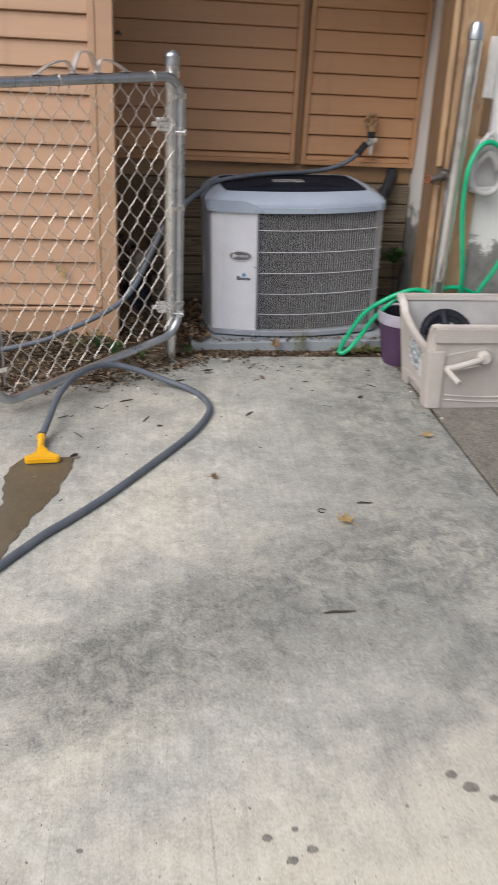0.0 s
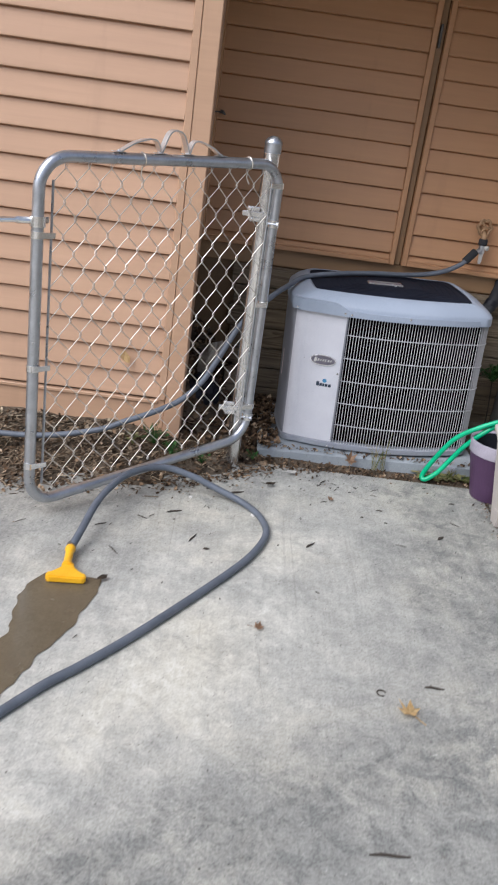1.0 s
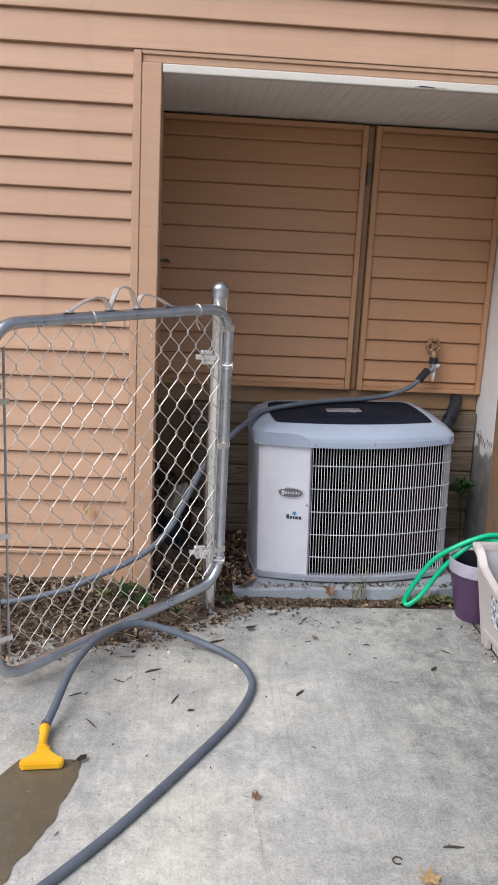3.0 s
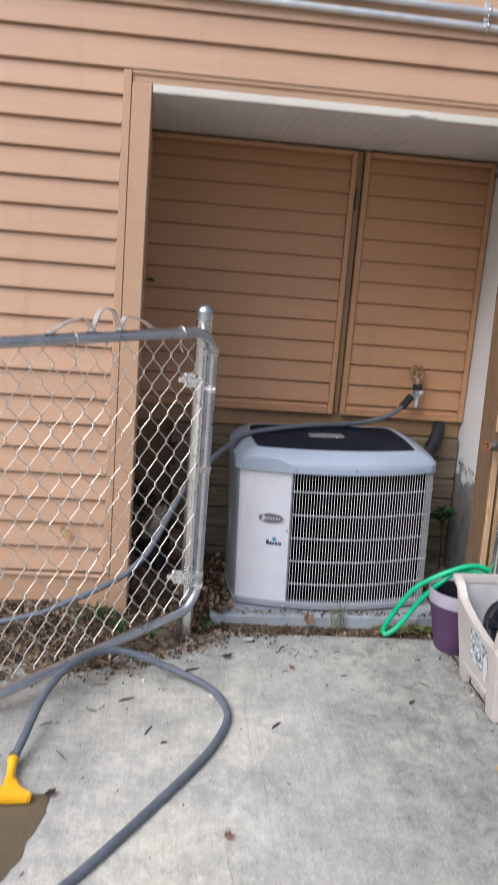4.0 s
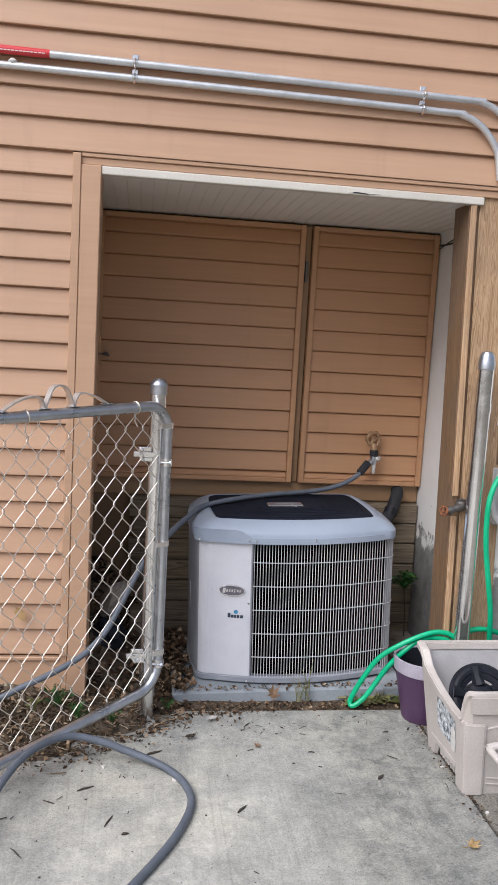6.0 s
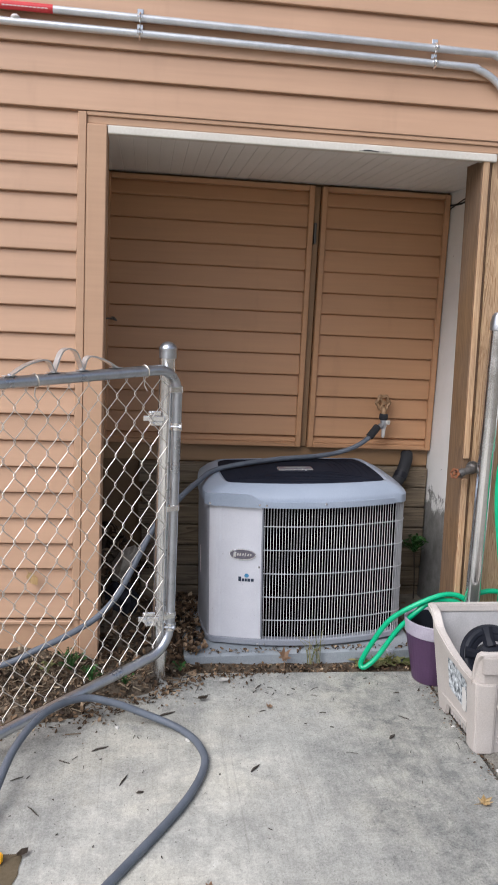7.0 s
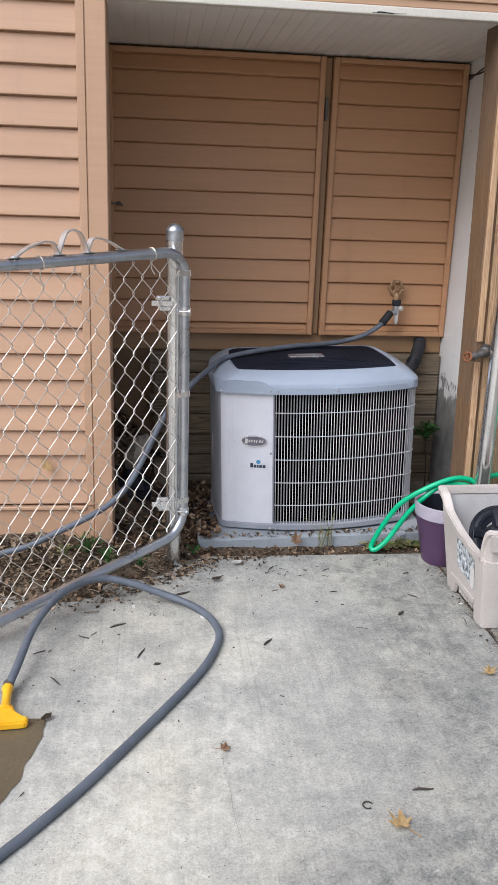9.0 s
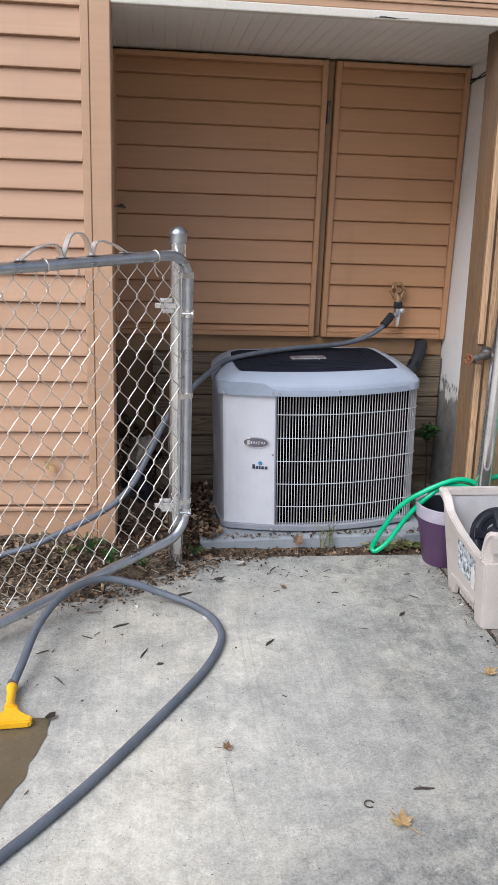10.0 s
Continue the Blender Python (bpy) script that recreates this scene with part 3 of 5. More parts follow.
stake = tagged(part("timber_stake", boxed(0.165, 0.245, 0.52, 0.6, 0.0, 0.24, 0.006), M_TIMBER), "short mossy wooden stake in the soil", "stake")



def flagstone(x0, x1, y0, y1, z):
    """An uneven flat stone with chipped corners."""
    c = 0.012
    ring = [(x0 + c, y0), (x1 - c * 2, y0 + 0.008), (x1, y0 + c * 2), (x1 - 0.006, y1 - c), (x1 - c * 2, y1), (x0 + c * 2, y1 - 0.01), (x0, y1 - c * 2), (x0 + 0.005, y0 + c)]
    mx, my = (x0 + x1) / 2, (y0 + y1) / 2
    rings = [[(mx + (x - mx) * k, my + (y - my) * k, h) for x, y in ring] for k, h in ((1.0, -0.03), (1.0, z - 0.006), (0.95, z))]
    tagged(part("flagstone", loft(bmesh.new(), rings), M_FLAG), "flat brown stone set in the alcove floor", "stone", "stones in the alcove floor")


M_FLAG = surf("dusty_brown_stone", (0.10, 0.082, 0.062), (0.22, 0.19, 0.15), 14, (0.8, 0.95), 0.0, 0.6, 120, depth=0.005, vary=0.25)
for q in ((1.345, 1.555, 0.10, 0.21, 0.030), (1.35, 1.46, 0.215, 0.39, 0.034), (1.465, 1.56, 0.22, 0.41, 0.026), (1.35, 1.56, 0.415, 0.57, 0.046), (1.355, 1.555, 0.575, 0.79, 0.058)):
    flagstone(*q)

# ---- lumber at the right of the opening ----
lean = Matrix.Translation((1.420, 0, 0)) @ Matrix.Rotation(radians(-1.40), 4, "Y")
post_w = thing("wooden_post", (1.47, 0.07, 0), "brown lumber post with a pale lath on its edge", "post")
part("stud", boxed(0.0, 0.038, 0.0, 0.15, 0.0, 2.055, 0.003, m=lean), M_POST, post_w)
part("lath", boxed(0.002, 0.026, -0.012, -0.001, 0.90, 2.04, 0.003, m=lean), M_LATH, post_w, "pale sawn lath")
part("lath", boxed(0.002, 0.026, -0.012, -0.001, 0.01, 0.82, 0.003, m=lean), M_LATH, post_w, "pale sawn lath")
part("board", boxed(0.040, 0.20, 0.0, 0.03, 0.0, 2.05, 0.003, m=lean), M_BOARD, post_w, "yellow pine board with bold grain")

valve = thing("hose_valve", (1.40, -0.03, 0.85), "old grey spigot with a rusty orange handwheel", "valve")
part("body", tubed([(1.44, 0.0, 0.865), (1.425, -0.03, 0.862), (1.385, -0.045, 0.853), (1.37, -0.05, 0.845)], [0.02] * 6 + [0.014] * 6 + [0.017] * 7, 12, 6), M_OLDMETAL, valve, smooth=True)
part("flange", turned([(0, 0), (0.026, 0), (0.026, 0.006), (0, 0.008)], 16, axis_to((1.44, -0.004, 0.866), (1.44, -0.1, 0.866))), M_OLDMETAL, valve)


def handwheel(c, d, r, material, parent):
    """A small lobed handwheel with a hub, facing along d."""
    m = axis_to(c, Vector(c) + Vector(d))
    bm = bmesh.new()
    ring = [m @ Vector(((r * (1 + 0.12 * math.cos(6 * a))) * math.cos(a), (r * (1 + 0.12 * math.cos(6 * a))) * math.sin(a), 0)) for a in [2 * math.pi * i / 36 for i in range(36)]]
    tube(bm, ring, r * 0.24, 8, True)
    for i in range(3):
        a = 2 * math.pi * i / 3
        rod(bm, m @ Vector((0, 0, 0)), m @ Vector((r * math.cos(a), r * math.sin(a), 0)), r * 0.17, 6)
    lathe(bm, [(0, -r * 0.4), (r * 0.35, -r * 0.4), (r * 0.35, r * 0.3), (0, r * 0.35)], 10, m)
    return part("handwheel", bm, material, parent, smooth=True)


handwheel((1.352, -0.055, 0.85), (-0.75, -0.6, 0.1), 0.0165, M_RUST, valve)

pole = thing("steel_pole", (1.533, 0.0, 0), "upright galvanised steel fence pole with a domed cap", "pole")
PX, PY = 1.463, -0.072
part("shaft", turned([(0.0295, -0.05), (0.0295, 1.42)], 24, Matrix.Translation((PX, PY, 0))), M_GALV, pole, smooth=True)
part("cap", turned([(0.0300, 1.40), (0.032, 1.402), (0.032, 1.43), (0.030, 1.436), (0.028, 1.452), (0.019, 1.466), (0, 1.472)], 24, Matrix.Translation((PX, PY, 0))), M_GALV_DULL, pole, smooth=True)
part("clamp_band", turned([(0.0298, 1.24), (0.0315, 1.24), (0.0315, 1.27), (0.0298, 1.27)], 24, Matrix.Translation((PX, PY, 0))), M_GALV, pole, smooth=True)
part("clamp_band", turned([(0.0298, 0.95), (0.0315, 0.95), (0.0315, 0.975), (0.0298, 0.975)], 24, Matrix.Translation((PX, PY, 0))), M_GALV, pole, smooth=True)

cable = thing("loose_cable", (1.5, 0.4, 1.95), "thin black cable stapled across the alcove corner", "cable")
part("wire", tubed([(1.563, 0.82, 1.955), (1.545, 0.6, 1.945), (1.50, 0.35, 1.958), (1.44, 0.145, 1.95)], 0.004, 6, 6), M_RUBBER, cable, smooth=True)
part("wire", tubed([(1.563, 0.82, 1.94), (1.54, 0.58, 1.957), (1.50, 0.34, 1.94), (1.44, 0.145, 1.962)], 0.003, 6, 6), M_RUBBER, cable, smooth=True)

# ---- conduits above the opening ----


def conduit(z, label):
    c = thing("conduit", (0.5, -0.035, z), label, "conduit", "electrical conduits")
    drop = 1.47 if z > 2.35 else 1.40
    part("pipe", tubed([(-4.3, -0.036, z + 0.02), (-2.0, -0.036, z + 0.012), (0.0, -0.036, z), (drop - 0.22, -0.036, z - 0.012), (drop - 0.10, -0.036, z - 0.018),
                        (drop - 0.02, -0.036, z - 0.055), (drop + 0.04, -0.036, z - 0.13), (drop + 0.06, -0.036, z - 0.22), (drop + 0.063, -0.036, 2.1)], 0.0125, 12, 8), M_GALV_PIPE, c, smooth=True)
    for x in (0.113, 1.147):
        zz = z - 0.0085 * x
        bm = tubed([(x, -0.002, zz + 0.021), (x, -0.036, zz + 0.0165), (x, -0.0525, zz), (x, -0.036, zz - 0.0165), (x, -0.002, zz - 0.021)], 0.0035, 6, 5)
        box(bm, x - 0.010, x + 0.010, -0.0545, -0.0365, zz - 0.004, zz + 0.004, 0.002)
        box(bm, x - 0.011, x + 0.011, -0.024, -0.018, zz + 0.016, zz + 0.034, 0.002)
        part("pipe_strap", bm, M_GALV, c, "bright steel strap")
    return c


M_GALV_PIPE = surf("zinc_conduit", (0.58, 0.60, 0.61), (0.68, 0.69, 0.70), 20, (0.35, 0.5), 0.7, 0.05, 200, speck=((0.4, 0.36, 0.3), 0.69))
c1 = conduit(2.3835, "upper galvanised conduit running along the siding")
c2 = conduit(2.334, "lower galvanised conduit running along the siding")
tape = part("red_sleeve", tubed([(-0.347, -0.036, 2.3865), (-0.174, -0.036, 2.3850)], 0.0142, 14, 0), M_RED, c1, "red marking sleeve with small print", smooth=True)
for i in range(12):
    x = -0.337 + i * 0.0125
    part("print_bar", boxed(x, x + 0.0095, -0.0512, -0.0496, 2.3800, 2.3830), M_INK, tape)
part("coupling", tubed([(-0.52, -0.036, 2.388), (-0.351, -0.036, 2.3866)], 0.0148, 14, 0), M_GALV_PIPE, c1, "pale steel coupling", True)
part("spacer", boxed(-0.432, -0.418, -0.046, -0.030, 2.349, 2.3735, 0.003), M_PALE, c1, "pale plastic spacer")
part("foam_blob", turned([(0, -0.006), (0.012, -0.004), (0.016, 0.004), (0.008, 0.012), (0, 0.014)], 10, Matrix.Translation((-0.296, -0.036, 2.347))), M_PALE, c2, "dab of pale sealant", smooth=True)

# ---- air conditioner ----
UX, UY = 0.868, 0.5125


def unit_outline(hx, hy, bulge, r, n=14):
    """A square with bowed sides and rounded corners, as a closed list of (x, y)."""
    pts = []
    hy = hy - 0.09
    for k in range(4):
        half, deep = (hx, hy) if k % 2 == 0 else (hy, hx)
        a = -math.pi / 2 + k * math.pi / 2
        for i in range(n + 1):
            u = -1 + 2 * i / n
            flat = half - r
            p = Vector((u * flat, -deep - (bulge if k == 0 else 0.25 * bulge) * (1 - u * u), 0))
            pts.append(Matrix.Rotation(k * math.pi / 2, 3, "Z") @ p)
        for i in range(1, 6):
            b = math.pi / 2 * i / 6
            p = Vector((half - r + r * math.sin(b), -deep + r - r * math.cos(b), 0))
            pts.append(Matrix.Rotation(k * math.pi / 2, 3, "Z") @ p)
    return [(UX + p.x, UY + p.y) for p in pts]


def unit_ring(hx, hy, bulge, r, z):
    return [(x, y, z) for x, y in unit_outline(hx, hy, bulge, r)]


def front_y(x, hx=0.432, hy=0.375, bulge=0.065, r=0.06):
    u = max(-1.0, min(1.0, (x - UX) / (hx - r)))
    hy = hy - 0.09
    return UY - hy - bulge * (1 - u * u)


PADY = 0.120
pad = thing("equipment_pad", (UX, UY, 0.0), "grey moulded equipment pad in the soil", "pad")
part("slab", loft(bmesh.new(), [[(x, y, z) for x, y in ((0.352 - o, PADY - o), (1.335 + o, PADY + 0.005 - o), (1.335 + o, 0.79 + o), (0.352 - o, 0.79 + o))] for o, z in ((0.004, -0.03), (0.0, 0.040), (-0.012, 0.049))]), M_PAD, pad)
part("end_cap", boxed(1.20, 1.225, 0.107, 0.13, 0.0, 0.043, 0.003), M_PAN, pad, "dark seam strip")

ac = thing("air_conditioner", (UX, UY, 0.045), "light grey outdoor air conditioner with a blue-grey lid, on a pad", "air conditioner")
part("base_pan", loft(bmesh.new(), [unit_ring(*q) for q in ((0.39, 0.332, 0.055, 0.05, 0.038), (0.39, 0.332, 0.055, 0.05, 0.053), (0.430, 0.373, 0.065, 0.058, 0.054), (0.435, 0.378, 0.066, 0.06, 0.058), (0.435, 0.378, 0.066, 0.06, 0.078), (0.428, 0.371, 0.065, 0.06, 0.084))]), M_PAN, ac, smooth=False)
part("coil", loft(bmesh.new(), [unit_ring(0.408, 0.351, 0.064, 0.05, 0.08), unit_ring(0.408, 0.351, 0.064, 0.05, 0.655)]), M_COIL, ac, "coil behind the grille, blackened for the shade between bars", True)

# corner panel: wraps the left front corner
xs_front = np.linspace(0.664, UX - (0.432 - 0.06), 9)
path_p = [(float(x), front_y(float(x))) for x in xs_front]
bend = [(UX - 0.372 - 0.06 * math.sin(math.pi / 16 * i), UY - 0.225 - 0.06 * math.cos(math.pi / 16 * i)) for i in range(1, 8)]
path_p += bend[:5]


def strip_wall(path, z0, z1, thick):
    """A wall that follows a plan line, with thickness to its right-hand side."""
    bm = bmesh.new()
    cols = []
    tops = z1 if isinstance(z1, list) else [z1] * len(path)
    for i, (x, y) in enumerate(path):
        z1 = tops[i]
        a, b = Vector(path[max(0, i - 1)]), Vector(path[min(len(path) - 1, i + 1)])
        d = (b - a).normalized()
        nrm = Vector((-d.y, d.x))
        cols.append([bm.verts.new((x, y, z0)), bm.verts.new((x, y, z1)), bm.verts.new((x + thick * nrm.x, y + thick * nrm.y, z1)), bm.verts.new((x + thick * nrm.x, y + thick * nrm.y, z0))])
    for p, q in zip(cols, cols[1:]):
        for j in range(4):
            bm.faces.new((p[j], p[(j + 1) % 4], q[(j + 1) % 4], q[j]))
    bm.faces.new(cols[0])
    bm.faces.new(list(reversed(cols[-1])))
    bmesh.ops.recalc_face_normals(bm, faces=bm.faces)
    return bm


panel = part("corner_panel", strip_wall(path_p, 0.083, 0.652, -0.012), M_UNIT, ac, "pale grey painted service panel")
part("panel_edge", strip_wall([(0.6645, front_y(0.6645) - 0.0005), (0.6685, front_y(0.6685) - 0.002)], 0.096, 0.65, -0.012), M_SHADED_SIDE, ac)
side = bend[4:] + [(UX - 0.432 - 0.016 * (1 - u * u) - 0.001, UY + u * 0.225) for u in np.linspace(-1.0, 1.0, 16)]
part("side_panel", strip_wall([(float(a), float(b)) for a, b in side], 0.083, 0.652, -0.01), M_SHADED_SIDE, ac, "grey side panel, its shade put into a darker tone")
part("rating_label", boxed(UX - 0.4475, UX - 0.4445, 0.42, 0.50, 0.30, 0.42, 0.0008), M_INK, ac, "pale rating label")

# grille: bars and rings, joined only where out of sight
bar_me = bpy.data.meshes.new("grille_bar")
bm = boxed(-0.00115, 0.00115, -0.0025, 0.0025, 0.082, 0.652, 0.0008)
bm.to_mesh(bar_me)
bm.free()
bar_me.materials.append(M_BAR)
xs = np.arange(0.6735, UX + 0.375, 0.0123)
for x in xs:
    mesh_part("grille_bar", bar_me, ac, m=Matrix.Translation((float(x), front_y(float(x)) + 0.002, 0)))
right_pts = []
for i in range(1, 8):
    b = math.pi / 2 * i / 8
    right_pts.append((UX + 0.372 + 0.06 * math.sin(b), UY - 0.225 - 0.06 * math.cos(b)))
for u in np.linspace(-1, 1, 38):
    right_pts.append((UX + 0.432 + 0.016 * (1 - u * u), UY + u * 0.225))
for x, y in right_pts[:30]:
    mesh_part("grille_bar", bar_me, ac, m=Matrix.Translation((x, y, 0)))
for z in np.linspace(0.168, 0.569, 5):
    line = [(float(x), front_y(float(x)) - 0.003, z) for x in np.linspace(0.668, UX + 0.372, 26)] + [(x + 0.003, y, z) for x, y in right_pts[:42]]
    part("grille_ring", tubed([(a, b, float(c)) for a, b, c in line], 0.0018, 6, 0), M_BAR, ac, smooth=True)

# lid: a moulded hood with a sloping shoulder, dished black top
lid_rings = [unit_ring(*q) for q in ((0.434, 0.380, 0.068, 0.05, 0.648), (0.437, 0.383, 0.068, 0.052, 0.652), (0.437, 0.383, 0.068, 0.052, 0.684), (0.433, 0.379, 0.067, 0.055, 0.693),
                                     (0.402, 0.366, 0.056, 0.055, 0.717), (0.368, 0.352, 0.042, 0.05, 0.733), (0.358, 0.346, 0.038, 0.05, 0.736), (0.350, 0.338, 0.036, 0.05, 0.731))]
part("lid", loft(bmesh.new(), lid_rings), M_LID, ac, "blue-grey moulded plastic lid", True)


def top_z(x, y):
    return 0.736 + 0.014 * max(0.0, 1 - ((x - UX) / 0.36) ** 2 - ((y - UY) / 0.28) ** 2)


bm = bmesh.new()
rings = []
for s in (1.0, 0.97, 0.8, 0.55, 0.3, 0.08):
    rings.append([(UX + (x - UX) * s, UY + (y - UY) * s, (0.732 if s == 1.0 else top_z(UX + (x - UX) * s, UY + (y - UY) * s))) for x, y in unit_outline(0.348, 0.336, 0.036, 0.05)])
top = part("fan_grille", loft(bm, rings), M_FAN, ac, "black slatted top with dust", True)
for s in (0.92, 0.84, 0.76, 0.68, 0.60, 0.52, 0.44):
    ring = [(UX + (x - UX) * s, UY + (y - UY) * s, top_z(UX + (x - UX) * s, UY + (y - UY) * s) + 0.001) for x, y in unit_outline(0.348, 0.336, 0.036, 0.05)]
    part("grille_rib", tube(bmesh.new(), ring, 0.0009, 5, True), M_FAN, top, smooth=True)
plate = part("top_plate", boxed(0.765, 0.925, 0.42, 0.478, 0.745, 0.756, 0.004), M_CHROME, top, "bright-edged name plate")
part("plate_face", boxed(0.772, 0.918, 0.426, 0.472, 0.7555, 0.7572, 0.0008), M_BADGE, plate)
part("plate_bar", boxed(0.80, 0.89, 0.440, 0.458, 0.757, 0.7585, 0.0004), M_BADGE_LINE, plate)


lip_x = [float(v) for v in np.linspace(UX + 0.372, 0.68, 12)] + [0.66, 0.645, 0.62, 0.60, 0.58, 0.55, 0.52, 0.497]
lip_path = [(v, front_y(v, 0.440, 0.384, 0.070, 0.062) - 0.004) for v in lip_x]
for i in range(1, 8):
    b = math.pi / 2 * i / 8
    lip_path.append((UX - 0.378 - 0.066 * math.sin(b), UY - 0.298 + 0.066 - 0.066 * math.cos(b)))
lip_tops = [0.674] * 12 + [0.675, 0.683, 0.695, 0.699] + [0.700] * 4 + [0.700] * 7
part("hood_lip", strip_wall(lip_path, 0.649, lip_tops, -0.03), M_LID, ac, "stepped front lip of the lid", True)

# screws along the hood and the pan
for x, z in ((0.445, 0.662), (0.648, 0.662), (0.676, 0.660), (0.925, 0.667), (0.648, 0.066), (0.676, 0.066), (0.90, 0.068), (0.652, 0.395)):
    y = front_y(x, 0.440, 0.384, 0.070, 0.062) - 0.004 if z != 0.395 else front_y(x)
    part("screw", turned([(0, 0), (0.0055, 0), (0.0045, 0.003), (0, 0.004)], 10, axis_to((x, y, z), (x, y - 1, z))), M_CHROME, ac, smooth=True)

# badge and maker's mark, as plain shapes
bx, bz = 0.583, 0.447
by = front_y(bx) - 0.004
oval = [(math.cos(2 * math.pi * i / 28), math.sin(2 * math.pi * i / 28)) for i in range(28)]
ang = math.atan2(front_y(bx + 0.02) - front_y(bx - 0.02), 0.04)
face = Matrix.Translation((bx, by + 0.003, bz)) @ Matrix.Rotation(ang, 4, "Z") @ Matrix.Rotation(radians(90), 4, "X")
badge = part("badge", prismed([(0.0575 * c, 0.0235 * s) for c, s in oval], 0.004, face), M_CHROME, ac, "oval grey badge with a bright rim")
part("badge_face", prismed([(0.0535 * c, 0.0195 * s) for c, s in oval], 0.0052, face), M_BADGE, badge)
for k, (w, h) in enumerate(((0.012, 0.021), (0.007, 0.011), (0.006, 0.010), (0.006, 0.010), (0.004, 0.014), (0.007, 0.010), (0.006, 0.010))):
    u = -0.040 + k * 0.0112 + (0.004 if k else 0.0)
    part("badge_bar", prismed([(u, -h / 2), (u + w, -h / 2), (u + w + 0.003, h / 2), (u + 0.003, h / 2)], 0.0062, face), M_CHROME, badge)
face2 = Matrix.Translation((0.600, front_y(0.6) - 0.001, 0.342)) @ Matrix.Rotation(ang, 4, "Z") @ Matrix.Rotation(radians(90), 4, "X")
for u, w, h in ((-0.034, 0.012, 0.019), (-0.0195, 0.011, 0.012), (-0.006, 0.008, 0.012), (0.005, 0.011, 0.012), (0.0195, 0.012, 0.012)):
    part("mark_bar", prismed([(u, -0.0105), (u + w, -0.0105), (u + w, h - 0.0105), (u, h - 0.0105)], 0.0012, face2), M_NAVY, ac, "dark printed bar")
part("mark_dot", prismed([(0.001 + 0.0095 * c, 0.0145 + 0.0085 * s) for c, s in oval], 0.0012, face2), M_BLUE, ac, "round blue mark")

ac.location += Vector((0.001, 0.0, 0.002))
ac.scale.x = 0.973
ac.rotation_euler.y = radians(-1.9)
pad.rotation_euler.y = radians(-1.6)

# insulated line from the wall into the unit
line_set = thing("insulated_pipe", (1.42, 0.8, 0.7), "black foam-wrapped refrigerant line from the wall", "pipe")
part("foam_wrap", tubed([(1.456, 0.845, 0.760), (1.448, 0.818, 0.742), (1.432, 0.79, 0.715), (1.405, 0.765, 0.66), (1.34, 0.73, 0.60)], 0.030, 14, 6), M_RUBBER, line_set, smooth=True)
part("tape_band", tubed([(1.414, 0.773, 0.680), (1.402, 0.763, 0.655)], 0.033, 14, 0), M_BLACK, line_set, smooth=True)

# ---- spigot on the closet door and the grey hose from it ----
FX, FY, FZ = 1.297, 0.785, 1.013
bib = thing("wall_spigot", (FX, 0.83, FZ), "tarnished brass wall spigot with a two-way hose splitter", "spigot")
handwheel((FX, FY - 0.005, FZ + 0.006), (0.15, -1, 0.05), 0.032, M_BRASS, bib)
part("body", tubed([(FX, 0.827, FZ - 0.002), (FX, FY + 0.02, FZ - 0.006), (FX + 0.004, FY - 0.01, FZ - 0.03), (FX + 0.005, FY - 0.014, FZ - 0.05)], 0.014, 12, 5), M_BRASS, bib, smooth=True)
part("splitter_nut", turned([(0, 0), (0.019, 0), (0.021, -0.006), (0.021, -0.024), (0.017, -0.03), (0, -0.03)], 12, Matrix.Translation((FX + 0.005, FY - 0.014, FZ - 0.046))), M_RUBBER, bib)
part("splitter", lathe(turned([(0, 0), (0.016, 0), (0.018, -0.03), (0.013, -0.04), (0, -0.04)], 12, Matrix.Translation((FX + 0.005, FY - 0.014, FZ - 0.077))), [(0, 0), (0.012, 0), (0.011, 0.045), (0.0, 0.048)], 12, axis_to((FX + 0.004, FY - 0.014, FZ - 0.095), (FX - 0.05, FY - 0.04, FZ - 0.125))), M_GALV_DULL, bib, smooth=True)
part("spout", turned([(0, 0), (0.011, 0), (0.009, -0.04), (0.005, -0.05), (0, -0.05)], 12, Matrix.Translation((FX + 0.008, FY - 0.016, FZ - 0.112))), M_PALE, bib, "pale grey hose end", True)
part("lever", turned([(0, 0), (0.010, 0), (0.012, 0.014), (0, 0.018)], 10, axis_to((FX + 0.02, FY - 0.02, FZ - 0.085), (FX + 0.05, FY - 0.05, FZ - 0.09))), M_PALE, bib, smooth=True)

hose_a = thing("supply_hose", (0.6, 0.5, 0.75), "grey rubber hose from the spigot across the unit to the soil", "hose")
part("tube", tubed([(FX - 0.036, FY - 0.036, FZ - 0.118), (1.235, 0.735, 0.864), (1.19, 0.725, 0.829), (1.125, 0.72, 0.797), (1.04, 0.705, 0.776), (0.93, 0.675, 0.766), (0.787, 0.615, 0.764), (0.62, 0.53, 0.756), (0.468, 0.47, 0.732), (0.391, 0.36, 0.702), (0.319, 0.22, 0.672),
                    (0.212, 0.10, 0.575), (0.129, 0.04, 0.42), (0.075, -0.02, 0.335), (0.0, -0.07, 0.268), (-0.10, -0.12, 0.222), (-0.203, -0.155, 0.183), (-0.32, -0.18, 0.138), (-0.571, -0.21, 0.098), (-0.954, -0.21, 0.098), (-1.5, -0.19, 0.11), (-2.4, -0.12, 0.13)], 0.0115, 12, 8), M_HOSE, hose_a, smooth=True)
part("grip_sleeve", tubed([(FX - 0.026, FY - 0.030, FZ - 0.108), (1.252, 0.742, 0.885), (1.228, 0.733, 0.858)], 0.0185, 12, 6), M_RUBBER, hose_a, "black ribbed bend guard", True)

